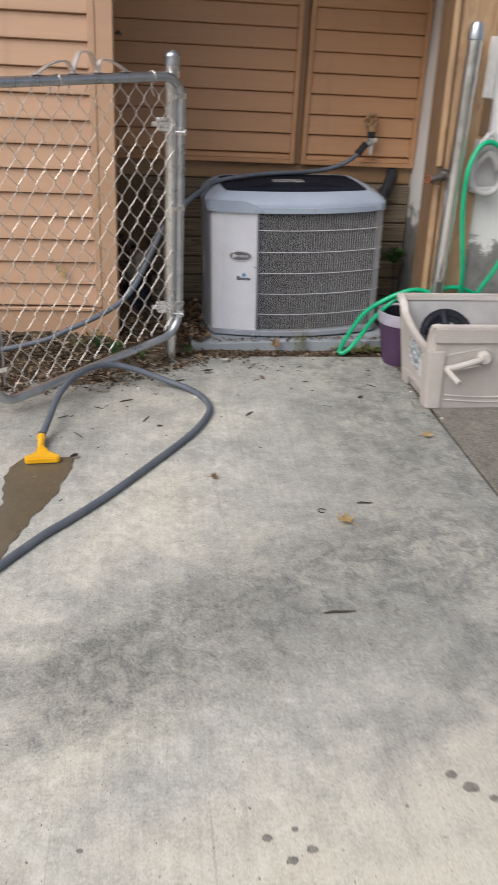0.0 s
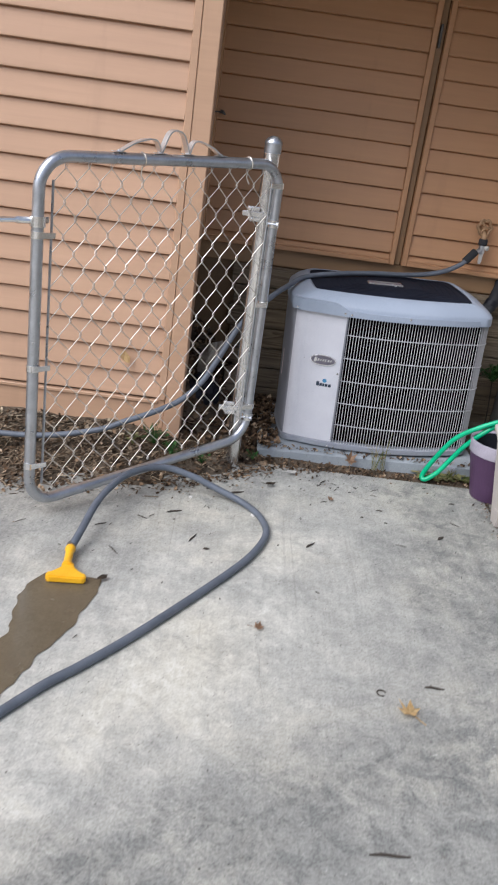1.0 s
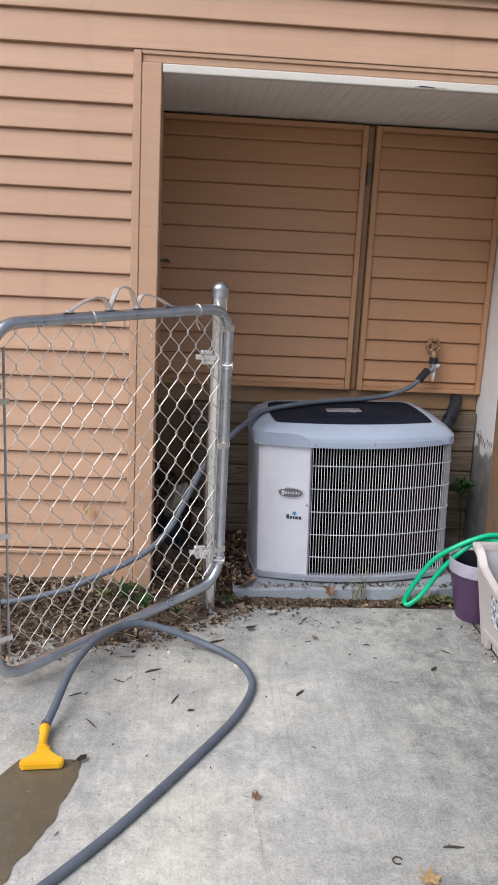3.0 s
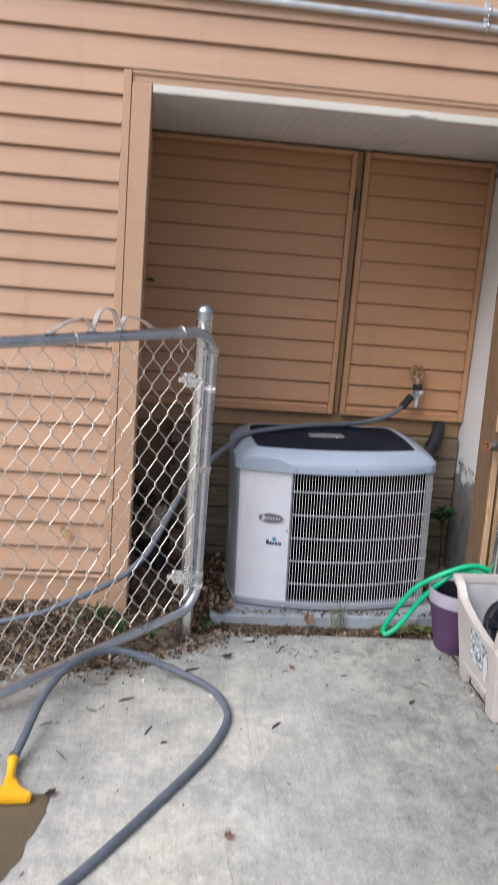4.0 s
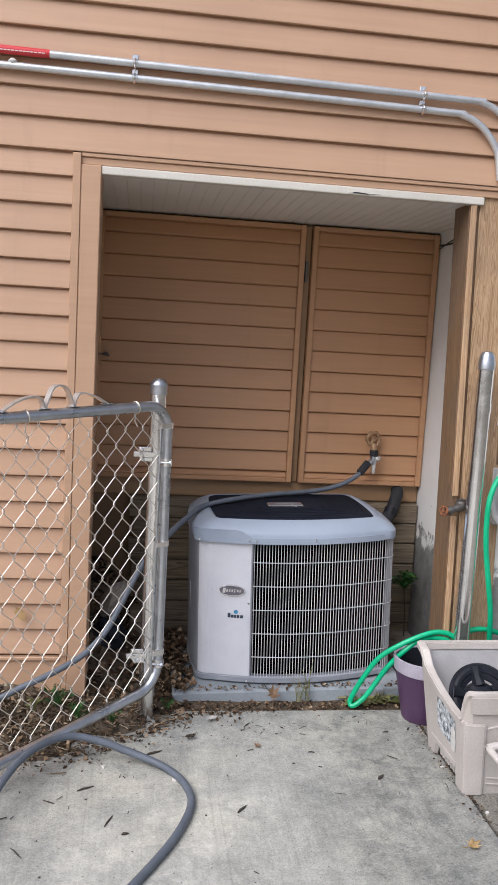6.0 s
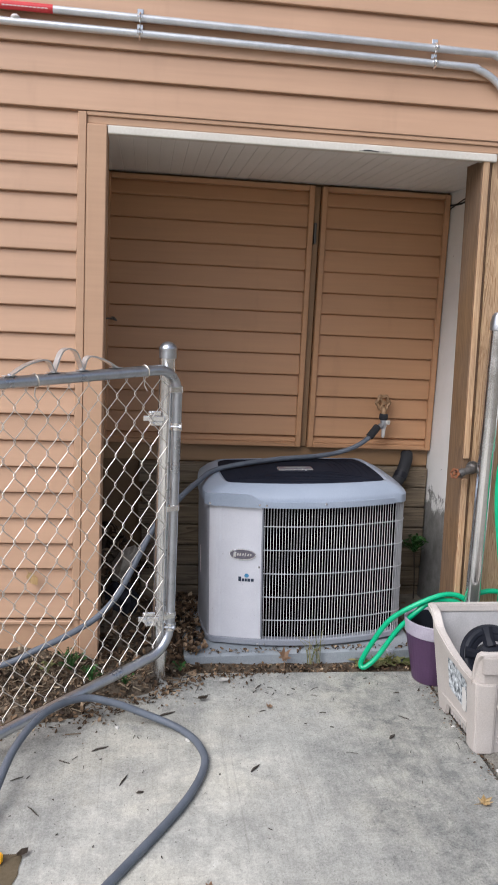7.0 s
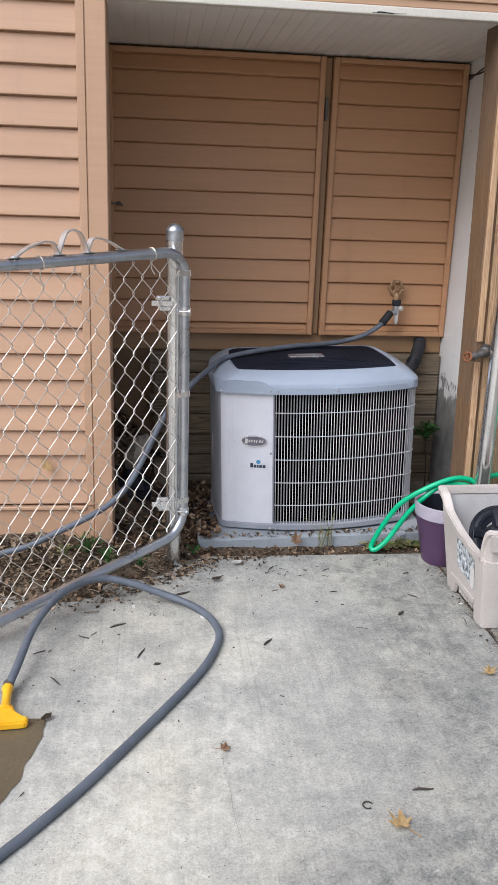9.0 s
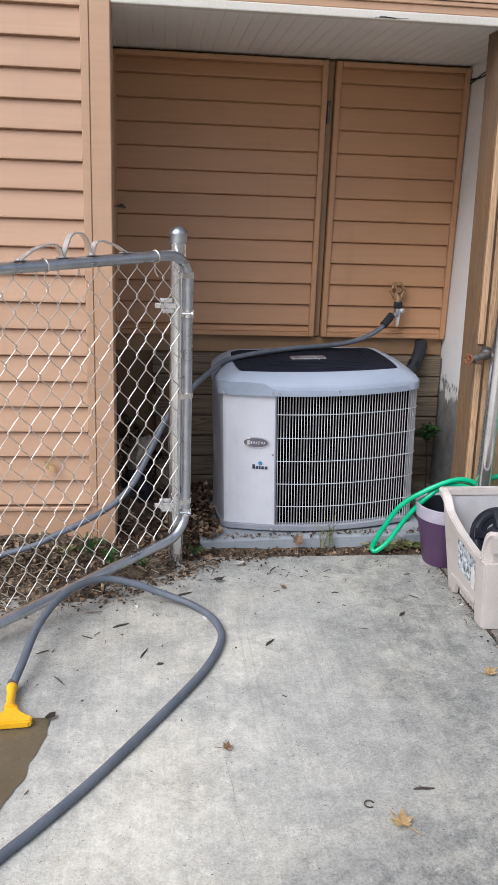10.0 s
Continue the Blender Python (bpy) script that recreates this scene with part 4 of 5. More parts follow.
# ---- chain-link gate, its post and fittings ----
gp = thing("gate_post", (0.242, -0.025, 0), "round galvanised gate post with a domed cap", "fence post")
GPX, GPY = 0.242, -0.025
part("shaft", turned([(0.030, -0.1), (0.030, 1.265)], 28, Matrix.Translation((GPX, GPY, 0))), M_GALV, gp, smooth=True)
part("cap", turned([(0.0304, 1.246), (0.0318, 1.247), (0.0318, 1.276), (0.0328, 1.278), (0.0326, 1.283), (0.029, 1.290), (0.021, 1.299), (0.010, 1.3045), (0, 1.3055)], 28, Matrix.Translation((GPX, GPY, 0))), M_GALV_DULL, gp, smooth=True)

A, B = Vector((0.279, -0.058, 0)), Vector((-0.437, -0.690, 0))
DIR = (B - A).normalized()
NRM = Vector((DIR.y, -DIR.x, 0))
LEN = (B - A).length


def gz(s, up):
    """Height of the gate's bottom (up = 0) to top (up = 1) at s metres from its hinge side."""
    k = s / LEN
    return (1 - up) * (0.145 - 0.095 * k) + up * (1.213 - 0.035 * k)


def gate_at(s, up, off=0.0):
    p = A + DIR * s + NRM * off
    return Vector((p.x, p.y, gz(s, up)))


gate = thing("chain_link_gate", tuple(A), "sagging chain-link gate with a bent steel tube frame, standing open", "gate")
R = 0.095
frame_pts = []
corners = [(0, 0, 180, 270), (LEN, 0, 270, 360), (LEN, 1, 0, 90), (0, 1, 90, 180)]
for s0, u0, a0, a1 in corners:
    cs = R if s0 == 0 else LEN - R
    for i in range(9):
        a = radians(a0 + (a1 - a0) * i / 8)
        s = cs + R * math.cos(a)
        z = gz(s, u0) + (R if u0 == 0 else -R) + R * math.sin(a)
        p = A + DIR * s
        frame_pts.append((p.x, p.y, z))
dense = []
for i, p in enumerate(frame_pts):
    q = frame_pts[(i + 1) % len(frame_pts)]
    dense.append(p)
    if (Vector(q) - Vector(p)).length > 0.2:
        dense += [tuple(Vector(p).lerp(Vector(q), k / 6)) for k in range(1, 6)]
part("tube_frame", tube(bmesh.new(), dense, 0.0185, 14, True), M_GALV_DULL, gate, "dull galvanised bent tube frame", True)


def band(s, up, along, name="tie_band", w=0.011, label=""):
    """A flat strap round the frame tube; along: 's' round the upright, 'z' round a rail."""
    c = gate_at(s, up)
    ax = Vector((0, 0, 1)) if along == "s" else DIR
    return part(name, turned([(0.0195, -w), (0.0215, -w), (0.0215, w), (0.0195, w)], 16, axis_to(c, c + ax)), M_GALV, gate, label, True)


for up in (0.93, 0.52, 0.13):
    b = band(0.0, up, "s")
    c = gate_at(0.0, up)
    part("band_tail", box(bmesh.new(), 0, 0.05, -0.002, 0.002, -0.009, 0.009, 0.0008, Matrix.Translation(c + NRM * -0.019) @ Matrix.Rotation(math.atan2(DIR.y, DIR.x), 4, "Z")), M_GALV, b)
for up in (0.80, 0.43, 0.13):
    b = band(LEN, up, "s")
    c = gate_at(LEN, up)
    part("band_tail", box(bmesh.new(), -0.05, 0, -0.002, 0.002, -0.009, 0.009, 0.0008, Matrix.Translation(c + NRM * -0.019) @ Matrix.Rotation(math.atan2(DIR.y, DIR.x), 4, "Z")), M_GALV, b)

# tension bars that hold the mesh
for s, r in ((0.034, 0.0028), (LEN - 0.046, 0.0045)):
    part("tension_bar", tube(bmesh.new(), [gate_at(s, 0.06), gate_at(s, 0.94)], r, 6), M_GALV_DULL, gate)

# mesh: interlocked zigzag wires
W, H = 0.0395, 0.098
s0, s1 = 0.036, LEN - 0.05
count = int((s1 - s0) / W)


def wire_points(i):
    lo, hi = s0 + i * W, s0 + (i + 1) * W
    pts = []
    nrow = int(1.0 / (H / 2))
    for j in range(nrow + 1):
        z = j * H / 2
        s = lo if (i + j) % 2 else hi
        up = 0.030 + 0.945 * z / (nrow * H / 2)
        side = -1 if (i + j) % 2 else 1
        c = gate_at(s + side * 0.0034, up, 0.006)
        d = Vector((0, 0, 0.0055))
        pts += [c - d - NRM * 0.0026 * side - DIR * 0.0022 * side, c, c + d + NRM * 0.0026 * side - DIR * 0.0022 * side]
    return pts


for i in range(count):
    pts = wire_points(i)
    part("mesh_wire", tube(bmesh.new(), pts, 0.00155, 6), M_WIRE, gate, smooth=True)
    top_p = pts[-1]
    side = 1 if (top_p - pts[-4]).dot(DIR) > 0 else -1
    if side > 0:
        hook = [top_p, top_p + Vector((0, 0, 0.009)) - DIR * 0.001, top_p + Vector((0, 0, 0.012)) - DIR * 0.0045, top_p + Vector((0, 0, 0.009)) - DIR * 0.008, top_p - DIR * 0.009]
        part("wire_knuckle", tubed(hook, 0.00155, 6, 3), M_WIRE, gate)

# wire ties over the top rail
for s in (0.155, 0.60):
    c = gate_at(s, 1.0)
    ring = [c + (NRM * math.cos(a) + Vector((0, 0, 1)) * math.sin(a)) * 0.021 + DIR * 0.004 * math.sin(a) for a in np.linspace(-2.4, 1.2 * math.pi + 1.2, 18)]
    ring += [ring[-1] + Vector((0, 0, -0.03)) + NRM * 0.004, ring[-1] + Vector((0, 0, -0.05)) - DIR * 0.012]
    part("tie_wire", tube(bmesh.new(), ring, 0.0022, 6), M_WIRE, gate, smooth=True)

# hinges on the post
for z, nm in ((1.028, "upper"), (0.262, "lower")):
    hg = part("hinge", turned([(0.0312, -0.014), (0.0335, -0.014), (0.0335, 0.014), (0.0312, 0.014)], 20, Matrix.Translation((GPX, GPY, z))), M_GALV, gate, "bright steel post hinge", True)
    part("hinge_plate", box(bmesh.new(), -0.078, 0.0, -0.003, 0.003, -0.010, 0.010, 0.002, Matrix.Translation((GPX - 0.005, GPY - 0.036, z))), M_GALV, hg)
    for dx, dz in ((-0.052, 0.019), (-0.046, -0.019)):
        part("hinge_tab", box(bmesh.new(), -0.014, 0.034, -0.0035, 0.0035, -0.0085, 0.0085, 0.003, Matrix.Translation((GPX + dx, GPY - 0.034, z + dz))), M_GALV, hg)
        part("rivet", turned([(0, 0), (0.009, 0), (0.0085, 0.004), (0.005, 0.008), (0, 0.009)], 12, axis_to((GPX + dx - 0.003, GPY - 0.0375, z + dz), (GPX + dx - 0.003, GPY - 1, z + dz))), M_GALV, hg, smooth=True)
    part("hinge_collar", turned([(0.0195, -0.014), (0.0225, -0.014), (0.0225, 0.014), (0.0195, 0.014)], 16, axis_to((A.x, A.y, z - 0.025), (A.x, A.y, z + 1))), M_GALV, hg, smooth=True)
    bm = bmesh.new()
    rod(bm, (GPX + 0.015, GPY - 0.05, z - 0.025), (GPX + 0.052, GPY - 0.056, z - 0.025), 0.0035, 8)
    lathe(bm, [(0, 0), (0.009, 0), (0.009, 0.007), (0, 0.007)], 6, axis_to((GPX + 0.047, GPY - 0.056, z - 0.025), (GPX + 1, GPY - 0.15, z - 0.025)))
    part("bolt", bm, M_GALV_DULL, hg)
    part("rivet", turned([(0, 0), (0.008, 0), (0.008, 0.006), (0, 0.006)], 10, axis_to((GPX - 0.055, GPY - 0.042, z - 0.004), (GPX - 0.055, GPY - 1, z - 0.004))), M_GALV, hg)

# fork latch on the free side
lc = gate_at(LEN, 0.835)
latch = part("latch_collar", turned([(0.0195, -0.016), (0.024, -0.016), (0.024, 0.016), (0.0195, 0.016)], 16, axis_to(lc, lc + Vector((0, 0, 1)))), M_GALV, gate, "galvanised fork latch", True)
part("latch_arm", tubed([lc + DIR * 0.02 + NRM * 0.012, lc + DIR * 0.06 + NRM * 0.02, lc + DIR * 0.09 + NRM * 0.02, lc + DIR * 0.13 + NRM * 0.014], [0.011] * 8 + [0.009] * 17, 10, 8), M_GALV, latch, smooth=True)
part("latch_tail", box(bmesh.new(), -0.05, 0.0, -0.004, 0.004, -0.010, 0.010, 0.003, Matrix.Translation(lc + NRM * 0.022) @ Matrix.Rotation(math.atan2(DIR.y, DIR.x), 4, "Z")), M_GALV, latch)

# bent aluminium straps screwed along the top rail
strap = thing("bent_strap", tuple(gate_at(0.45, 1.0)), "thin aluminium strap bent into three arches on the gate's top rail", "strap")


def ribbon(pts, width, thick):
    bm = bmesh.new()
    cols = []
    for i, p in enumerate(pts):
        d = (Vector(pts[min(i + 1, len(pts) - 1)]) - Vector(pts[max(0, i - 1)])).normalized()
        n1 = d.cross(NRM).normalized()
        cols.append([bm.verts.new(Vector(p) + NRM * sx * width / 2 + n1 * sz * thick / 2) for sx, sz in ((-1, -1), (1, -1), (1, 1), (-1, 1))])
    for p, q in zip(cols, cols[1:]):
        for j in range(4):
            bm.faces.new((p[j], p[(j + 1) % 4], q[(j + 1) % 4], q[j]))
    bm.faces.new(cols[0])
    bm.faces.new(list(reversed(cols[-1])))
    bmesh.ops.recalc_face_normals(bm, faces=bm.faces)
    return bm


feet = (0.285, 0.425, 0.535, 0.69)
shapes = [[(0.0, 0.001), (0.02, 0.012), (0.045, 0.026), (0.085, 0.040), (0.112, 0.044), (0.128, 0.034), (0.140, 0.001)],
          [(0.0, 0.001), (0.012, 0.030), (0.028, 0.060), (0.050, 0.072), (0.072, 0.070), (0.088, 0.054), (0.110, 0.001)],
          [(0.0, 0.001), (0.012, 0.026), (0.025, 0.040), (0.05, 0.042), (0.095, 0.032), (0.125, 0.018), (0.155, 0.001)]]
for f0, shape in zip(feet, shapes):
    line = [gate_at(f0 + ds, 1.0) + Vector((0, 0, 0.019 + dz)) for ds, dz in shape]
    part("arch", ribbon(glide(line, 6), 0.024, 0.0045), M_ALU, strap, smooth=True)
for f0 in feet:
    c = gate_at(f0, 1.0) + Vector((0, 0, 0.0195))
    part("foot", box(bmesh.new(), -0.022, 0.022, -0.010, 0.010, 0.0, 0.002, 0.0006, Matrix.Translation(c) @ Matrix.Rotation(math.atan2(DIR.y, DIR.x), 4, "Z")), M_ALU, strap)
    part("screw", turned([(0, 0), (0.006, 0), (0.005, 0.004), (0, 0.005)], 10, Matrix.Translation(c + Vector((0, 0, 0.0022)))), M_CHROME, strap, smooth=True)

# ---- the watering hose on the slab ----
hose_b = thing("watering_hose", (0.0, -1.0, 0.0), "grey rubber hose looped over the slab with a yellow fan nozzle", "hose")
part("tube", tubed([(-0.246, -0.905, 0.026), (-0.231, -0.842, 0.050), (-0.199, -0.646, 0.090), (-0.128, -0.473, 0.110), (-0.021, -0.362, 0.100), (0.086, -0.352, 0.076), (0.171, -0.362, 0.048), (0.275, -0.395, 0.020), (0.342, -0.462, 0.0125), (0.376, -0.545, 0.0125),
                    (0.383, -0.634, 0.012), (0.345, -0.76, 0.012), (0.275, -0.898, 0.012), (0.129, -1.13, 0.012), (-0.003, -1.328, 0.012), (-0.106, -1.464, 0.012), (-0.197, -1.580, 0.012), (-0.396, -1.895, 0.012), (-0.60, -2.25, 0.012), (-0.9, -2.7, 0.012), (-1.4, -3.1, 0.012)], 0.0125, 12, 8), M_HOSE, hose_b, smooth=True)
noz = part("nozzle_stem", turned([(0, 0), (0.0155, 0), (0.017, 0.01), (0.013, 0.02), (0.0125, 0.075), (0.016, 0.10), (0, 0.105)], 14, axis_to((-0.246, -0.905, 0.026), (-0.233, -1.04, 0.020))), M_YELLOW, hose_b, "yellow plastic nozzle", True)
part("coupling", turned([(0, 0), (0.0145, 0), (0.0155, 0.004), (0.0155, 0.018), (0.0145, 0.022), (0, 0.022)], 14, axis_to((-0.246, -0.884, 0.028), (-0.246, -0.96, 0.024))), M_OLDMETAL, hose_b, "dark metal coupling")
fan = [(-0.014, 0.0), (-0.02, -0.03), (-0.045, -0.058), (-0.0595, -0.066), (-0.0595, -0.085), (-0.053, -0.091), (0.053, -0.091), (0.0595, -0.085), (0.0595, -0.066), (0.045, -0.058), (0.02, -0.03), (0.014, 0.0)]
bm = prismed(fan, 0.022, Matrix.Translation((-0.2335, -0.986, 0.004)) @ Matrix.Rotation(radians(5), 4, "Z"))
bmesh.ops.bevel(bm, geom=bm.edges[:], offset=0.004, segments=2, affect="EDGES")
part("fan_head", bm, M_YELLOW, noz)

# wet patch left by the nozzle
wet_line = [(-0.30, -1.03), (-0.22, -1.02), (-0.13, -1.03), (-0.125, -1.09), (-0.145, -1.20), (-0.175, -1.32), (-0.22, -1.44), (-0.268, -1.60), (-0.305, -1.74), (-0.40, -1.92), (-0.55, -2.2), (-0.80, -2.55), (-1.05, -2.62), (-0.85, -2.2),
            (-0.62, -1.85), (-0.477, -1.655), (-0.425, -1.52), (-0.36, -1.42), (-0.325, -1.34), (-0.335, -1.22), (-0.335, -1.12)]
loop = glide([(x, y, 0) for x, y in wet_line + wet_line[:1]], 8)[:-1]
bm = bmesh.new()
ring = [bm.verts.new((p.x + 0.012 * noise.noise((p.x * 22, p.y * 22, 5)), p.y + 0.012 * noise.noise((p.x * 22, p.y * 22, 8)), 0.0022)) for p in loop]
bm.faces.new(ring)
bmesh.ops.triangulate(bm, faces=bm.faces[:])
tagged(part("water_patch", bm, M_WET), "shallow wet patch darkening the concrete below the nozzle", "puddle", kind="structure")

# small dark drips on the slab
for x, y, r in ((0.345, -2.60, 0.010), (0.385, -2.65, 0.011), (0.425, -2.63, 0.011), (0.40, -2.585, 0.007), (0.745, -2.48, 0.013), (0.775, -2.515, 0.017), (0.812, -2.545, 0.010), (0.0, -2.60, 0.006), (0.63, -2.55, 0.004), (0.22, -2.72, 0.016)):
    bm = bmesh.new()
    bm.faces.new([bm.verts.new((x + r * (1 + 0.35 * noise.noise((x * 90 + 2 * math.cos(a), y * 90 + 2 * math.sin(a), 1))) * math.cos(a), y + 0.8 * r * (1 + 0.35 * noise.noise((x * 70 + 2 * math.sin(a), 3, 2 * math.cos(a)))) * math.sin(a), 0.0015)) for a in [2 * math.pi * i / 18 for i in range(18)]])
    tagged(part("stain", bm, M_DRIP), "small dark dried drip on the concrete", "stain", "drips on the slab", "structure")

# ---- purple pot ----
pot = thing("flower_pot", (1.340, -0.032, 0), "purple plastic flower pot with a pale lilac rim, empty", "pot")
PM = Matrix.Translation((1.340, -0.032, 0.0))
part("body", turned([(0, 0.0), (0.074, 0.0), (0.078, 0.006), (0.118, 0.205), (0.113, 0.205), (0.073, 0.012), (0, 0.012)], 40, PM), M_PURPLE, pot, smooth=False)
part("rim", turned([(0.117, 0.20), (0.122, 0.203), (0.127, 0.246), (0.126, 0.254), (0.120, 0.256), (0.114, 0.25), (0.112, 0.20)], 40, PM), M_POTRIM, pot, "pale lilac rim", True)
part("inner_liner", turned([(0, 0.05), (0.080, 0.05), (0.1125, 0.247), (0.1105, 0.247), (0.077, 0.056), (0, 0.056)], 40, PM), M_BLACK, pot, "dark inside", True)

# ---- hose reel box ----
RB = Matrix.Translation((1.30, -0.59, 0)) @ Matrix.Rotation(radians(1.5), 4, "Z")
reel = thing("hose_reel_box", (1.55, -0.35, 0), "beige resin hose reel box, lid missing, with a crank handle", "hose reel")
BW, BD = 0.50, 0.33


def bwall(path, z0, tops, thick, flare, out=0.0):
    """A box wall along plan points with its own top height at each; the wall flares outwards as it rises."""
    bm = bmesh.new()
    cen = Vector((BW / 2, BD / 2))
    cols = []
    feet = z0 if isinstance(z0, list) else [z0] * len(path)
    for (x, y), zt, z0 in zip(path, tops, feet):
        def at(z, inset):
            p = Vector((x, y))
            d = (p - cen)
            d = Vector((d.x / (BW / 2), d.y / (BD / 2)))
            p = p + d * (flare * z - inset)
            return RB @ Vector((p.x, p.y, z))
        cols.append([bm.verts.new(at(z0, -out)), bm.verts.new(at(zt, -out)), bm.verts.new(at(zt, thick)), bm.verts.new(at(z0, thick))])
    for p, q in zip(cols, cols[1:]):
        for j in range(4):
            bm.faces.new((p[j], p[(j + 1) % 4], q[(j + 1) % 4], q[j]))
    bm.faces.new(cols[0])
    bm.faces.new(list(reversed(cols[-1])))
    bmesh.ops.recalc_face_normals(bm, faces=bm.faces)
    return bm


def edge_line(path, tops, flare, out=0.0):
    cen = Vector((BW / 2, BD / 2))
    pts = []
    for (x, y), zt in zip(path, tops):
        d = Vector(((x - cen.x) / (BW / 2), (y - cen.y) / (BD / 2)))
        p = Vector((x, y)) + d * (flare * zt + out)
        pts.append(RB @ Vector((p.x, p.y, zt)))
    return pts


FL = 0.12
left_path = [(0, y) for y in np.linspace(BD, 0.028, 12)]
left_tops = [float(np.interp(y, (0.028, 0.08, 0.18, 0.265, 0.29, 0.305, BD), (0.268, 0.268, 0.285, 0.315, 0.335, 0.380, 0.385))) for _, y in left_path]
front_path = [(0.0, 0.028), (0.001, 0.022), (0.006, 0.010), (0.02, 0.002), (0.05, 0.0)] + [(float(x), 0.0) for x in np.linspace(0.10, BW - 0.05, 7)] + [(BW, 0.0)]
front_tops = [0.268, 0.31, 0.362, 0.368, 0.368] + [0.368] * 8
left_feet = [0.052 if 0.075 < y < 0.27 else 0.0 for _, y in left_path]
back_path = [(float(x), BD) for x in np.linspace(0, BW, 6)]
right_path = [(BW, float(y)) for y in np.linspace(0, BD, 6)]
part("side_wall", bwall(left_path, left_feet, left_tops, 0.012, FL), M_BIN, reel)
part("front_wall", bwall(front_path, 0.0, front_tops, 0.012, FL), M_BIN, reel)
part("back_wall", bwall(back_path, 0.0, [0.385] * 6, 0.012, FL), M_BINGREY, reel)
part("side_wall", bwall(right_path, 0.0, [0.385] * 6, 0.012, FL), M_BIN, reel)
part("floor_panel", box(bmesh.new(), 0.012, BW - 0.012, 0.012, BD - 0.012, 0.03, 0.04, 0.0, RB), M_BINGREY, reel)


def flange(path, tops, deep, out, inn):
    """A thick rounded lip along the top of a wall."""
    bm = bwall(path, [t - deep for t in tops], [t + 0.003 for t in tops], inn, FL, out)
    bmesh.ops.bevel(bm, geom=bm.edges[:], offset=0.004, segments=2, affect="EDGES")
    return bm


for path, tops in ((left_path, left_tops), (back_path, [0.385] * 6), (right_path, [0.385] * 6)):
    part("rim", flange(path, tops, 0.026, 0.012, 0.016), M_BIN, reel, "broad pale moulded lip", True)
part("rim", tubed(edge_line(front_path, front_tops, FL, -0.004), 0.0105, 8, 3), M_BIN, reel, "rolled pale rim", True)
# stepped band and ridges on the front, foot and slot on the side
part("front_band", flange([(0.012, -0.001), (0.035, -0.004)] + [(float(x), -0.006) for x in np.linspace(0.06, BW - 0.03, 6)], [0.362] * 8, 0.062, 0.006, 0.006), M_BIN, reel, smooth=True)
part("corner_post", flange([(-0.002, 0.066), (-0.004, 0.03), (-0.001, 0.004), (0.012, -0.004), (0.058, -0.006)], [0.262] * 5, 0.262, 0.006, 0.008), M_BIN, reel, smooth=True)
for z in (0.040, 0.062):
    ridge = [(float(x), 0.0) for x in np.linspace(0.07, BW - 0.02, 10)]
    part("front_ridge", tubed(edge_line(ridge, [z - 0.012 * math.sin(math.pi * k / 9) for k in range(10)], FL, 0.001), 0.0035, 6, 3), M_BIN, reel, smooth=True)
part("skirt", bwall([(0.022, float(y)) for y in np.linspace(0.29, 0.05, 6)], 0.0, [0.07] * 6, 0.008, FL), M_BINGREY, reel)
for i in range(8):
    y = 0.085 + i * 0.024
    part("vent_fin", bwall([(0.017, y), (0.017, y + 0.006)], 0.004, [0.055] * 2, 0.014, FL), M_BIN, reel)
part("side_inset", flange([(-0.001, float(y)) for y in np.linspace(0.285, 0.07, 6)], [0.075, 0.076, 0.077, 0.077, 0.076, 0.075], 0.022, 0.003, 0.004), M_BIN, reel, smooth=True)
label_p = part("torn_label", bwall([(-0.0015, y) for y in (0.215, 0.185, 0.15, 0.11, 0.076)], [0.135, 0.128, 0.125, 0.118, 0.112], [0.242, 0.245, 0.238, 0.236, 0.222], 0.001, FL), M_LABEL, reel, "torn silvery paper label")
part("label_strip", bwall([(-0.0025, y) for y in (0.105, 0.09, 0.078)], [0.112, 0.105, 0.120], [0.19, 0.20, 0.185], 0.001, FL), M_PALE, label_p)
# crank on the front
bm = tubed([(1.500, -0.625, 0.238), (1.462, -0.648, 0.232), (1.385, -0.660, 0.213), (1.330, -0.660, 0.200)], 0.0135, 10, 6)
crank = part("crank_arm", bm, M_BIN, reel, "pale resin crank arm", True)
part("crank_grip", tubed([(1.335, -0.66, 0.20), (1.345, -0.70, 0.187), (1.362, -0.745, 0.172)], 0.0115, 10, 6), M_BIN, crank, smooth=True)
part("crank_hub", turned([(0, 0), (0.029, 0), (0.028, 0.018), (0.022, 0.027), (0, 0.029)], 20, axis_to((1.500, -0.618, 0.238), (1.46, -1.1, 0.238))), M_BIN, crank, smooth=True)

def pocket(c0, c1, r):
    """A stadium-shaped raised edge between two centres on the front wall."""
    pts = []
    for c, a0 in ((c1, -90), (c0, 90)):
        for k in range(9):
            a = radians(a0 + 22.5 * k)
            pts.append((c[0] + r * math.cos(a), c[1], c[2] + r * math.sin(a)))
    return tube(bmesh.new(), pts, 0.0045, 6, True)


part("crank_pocket", pocket((1.365, -0.617, 0.212), (1.50, -0.615, 0.238), 0.037), M_BIN, reel, smooth=True)

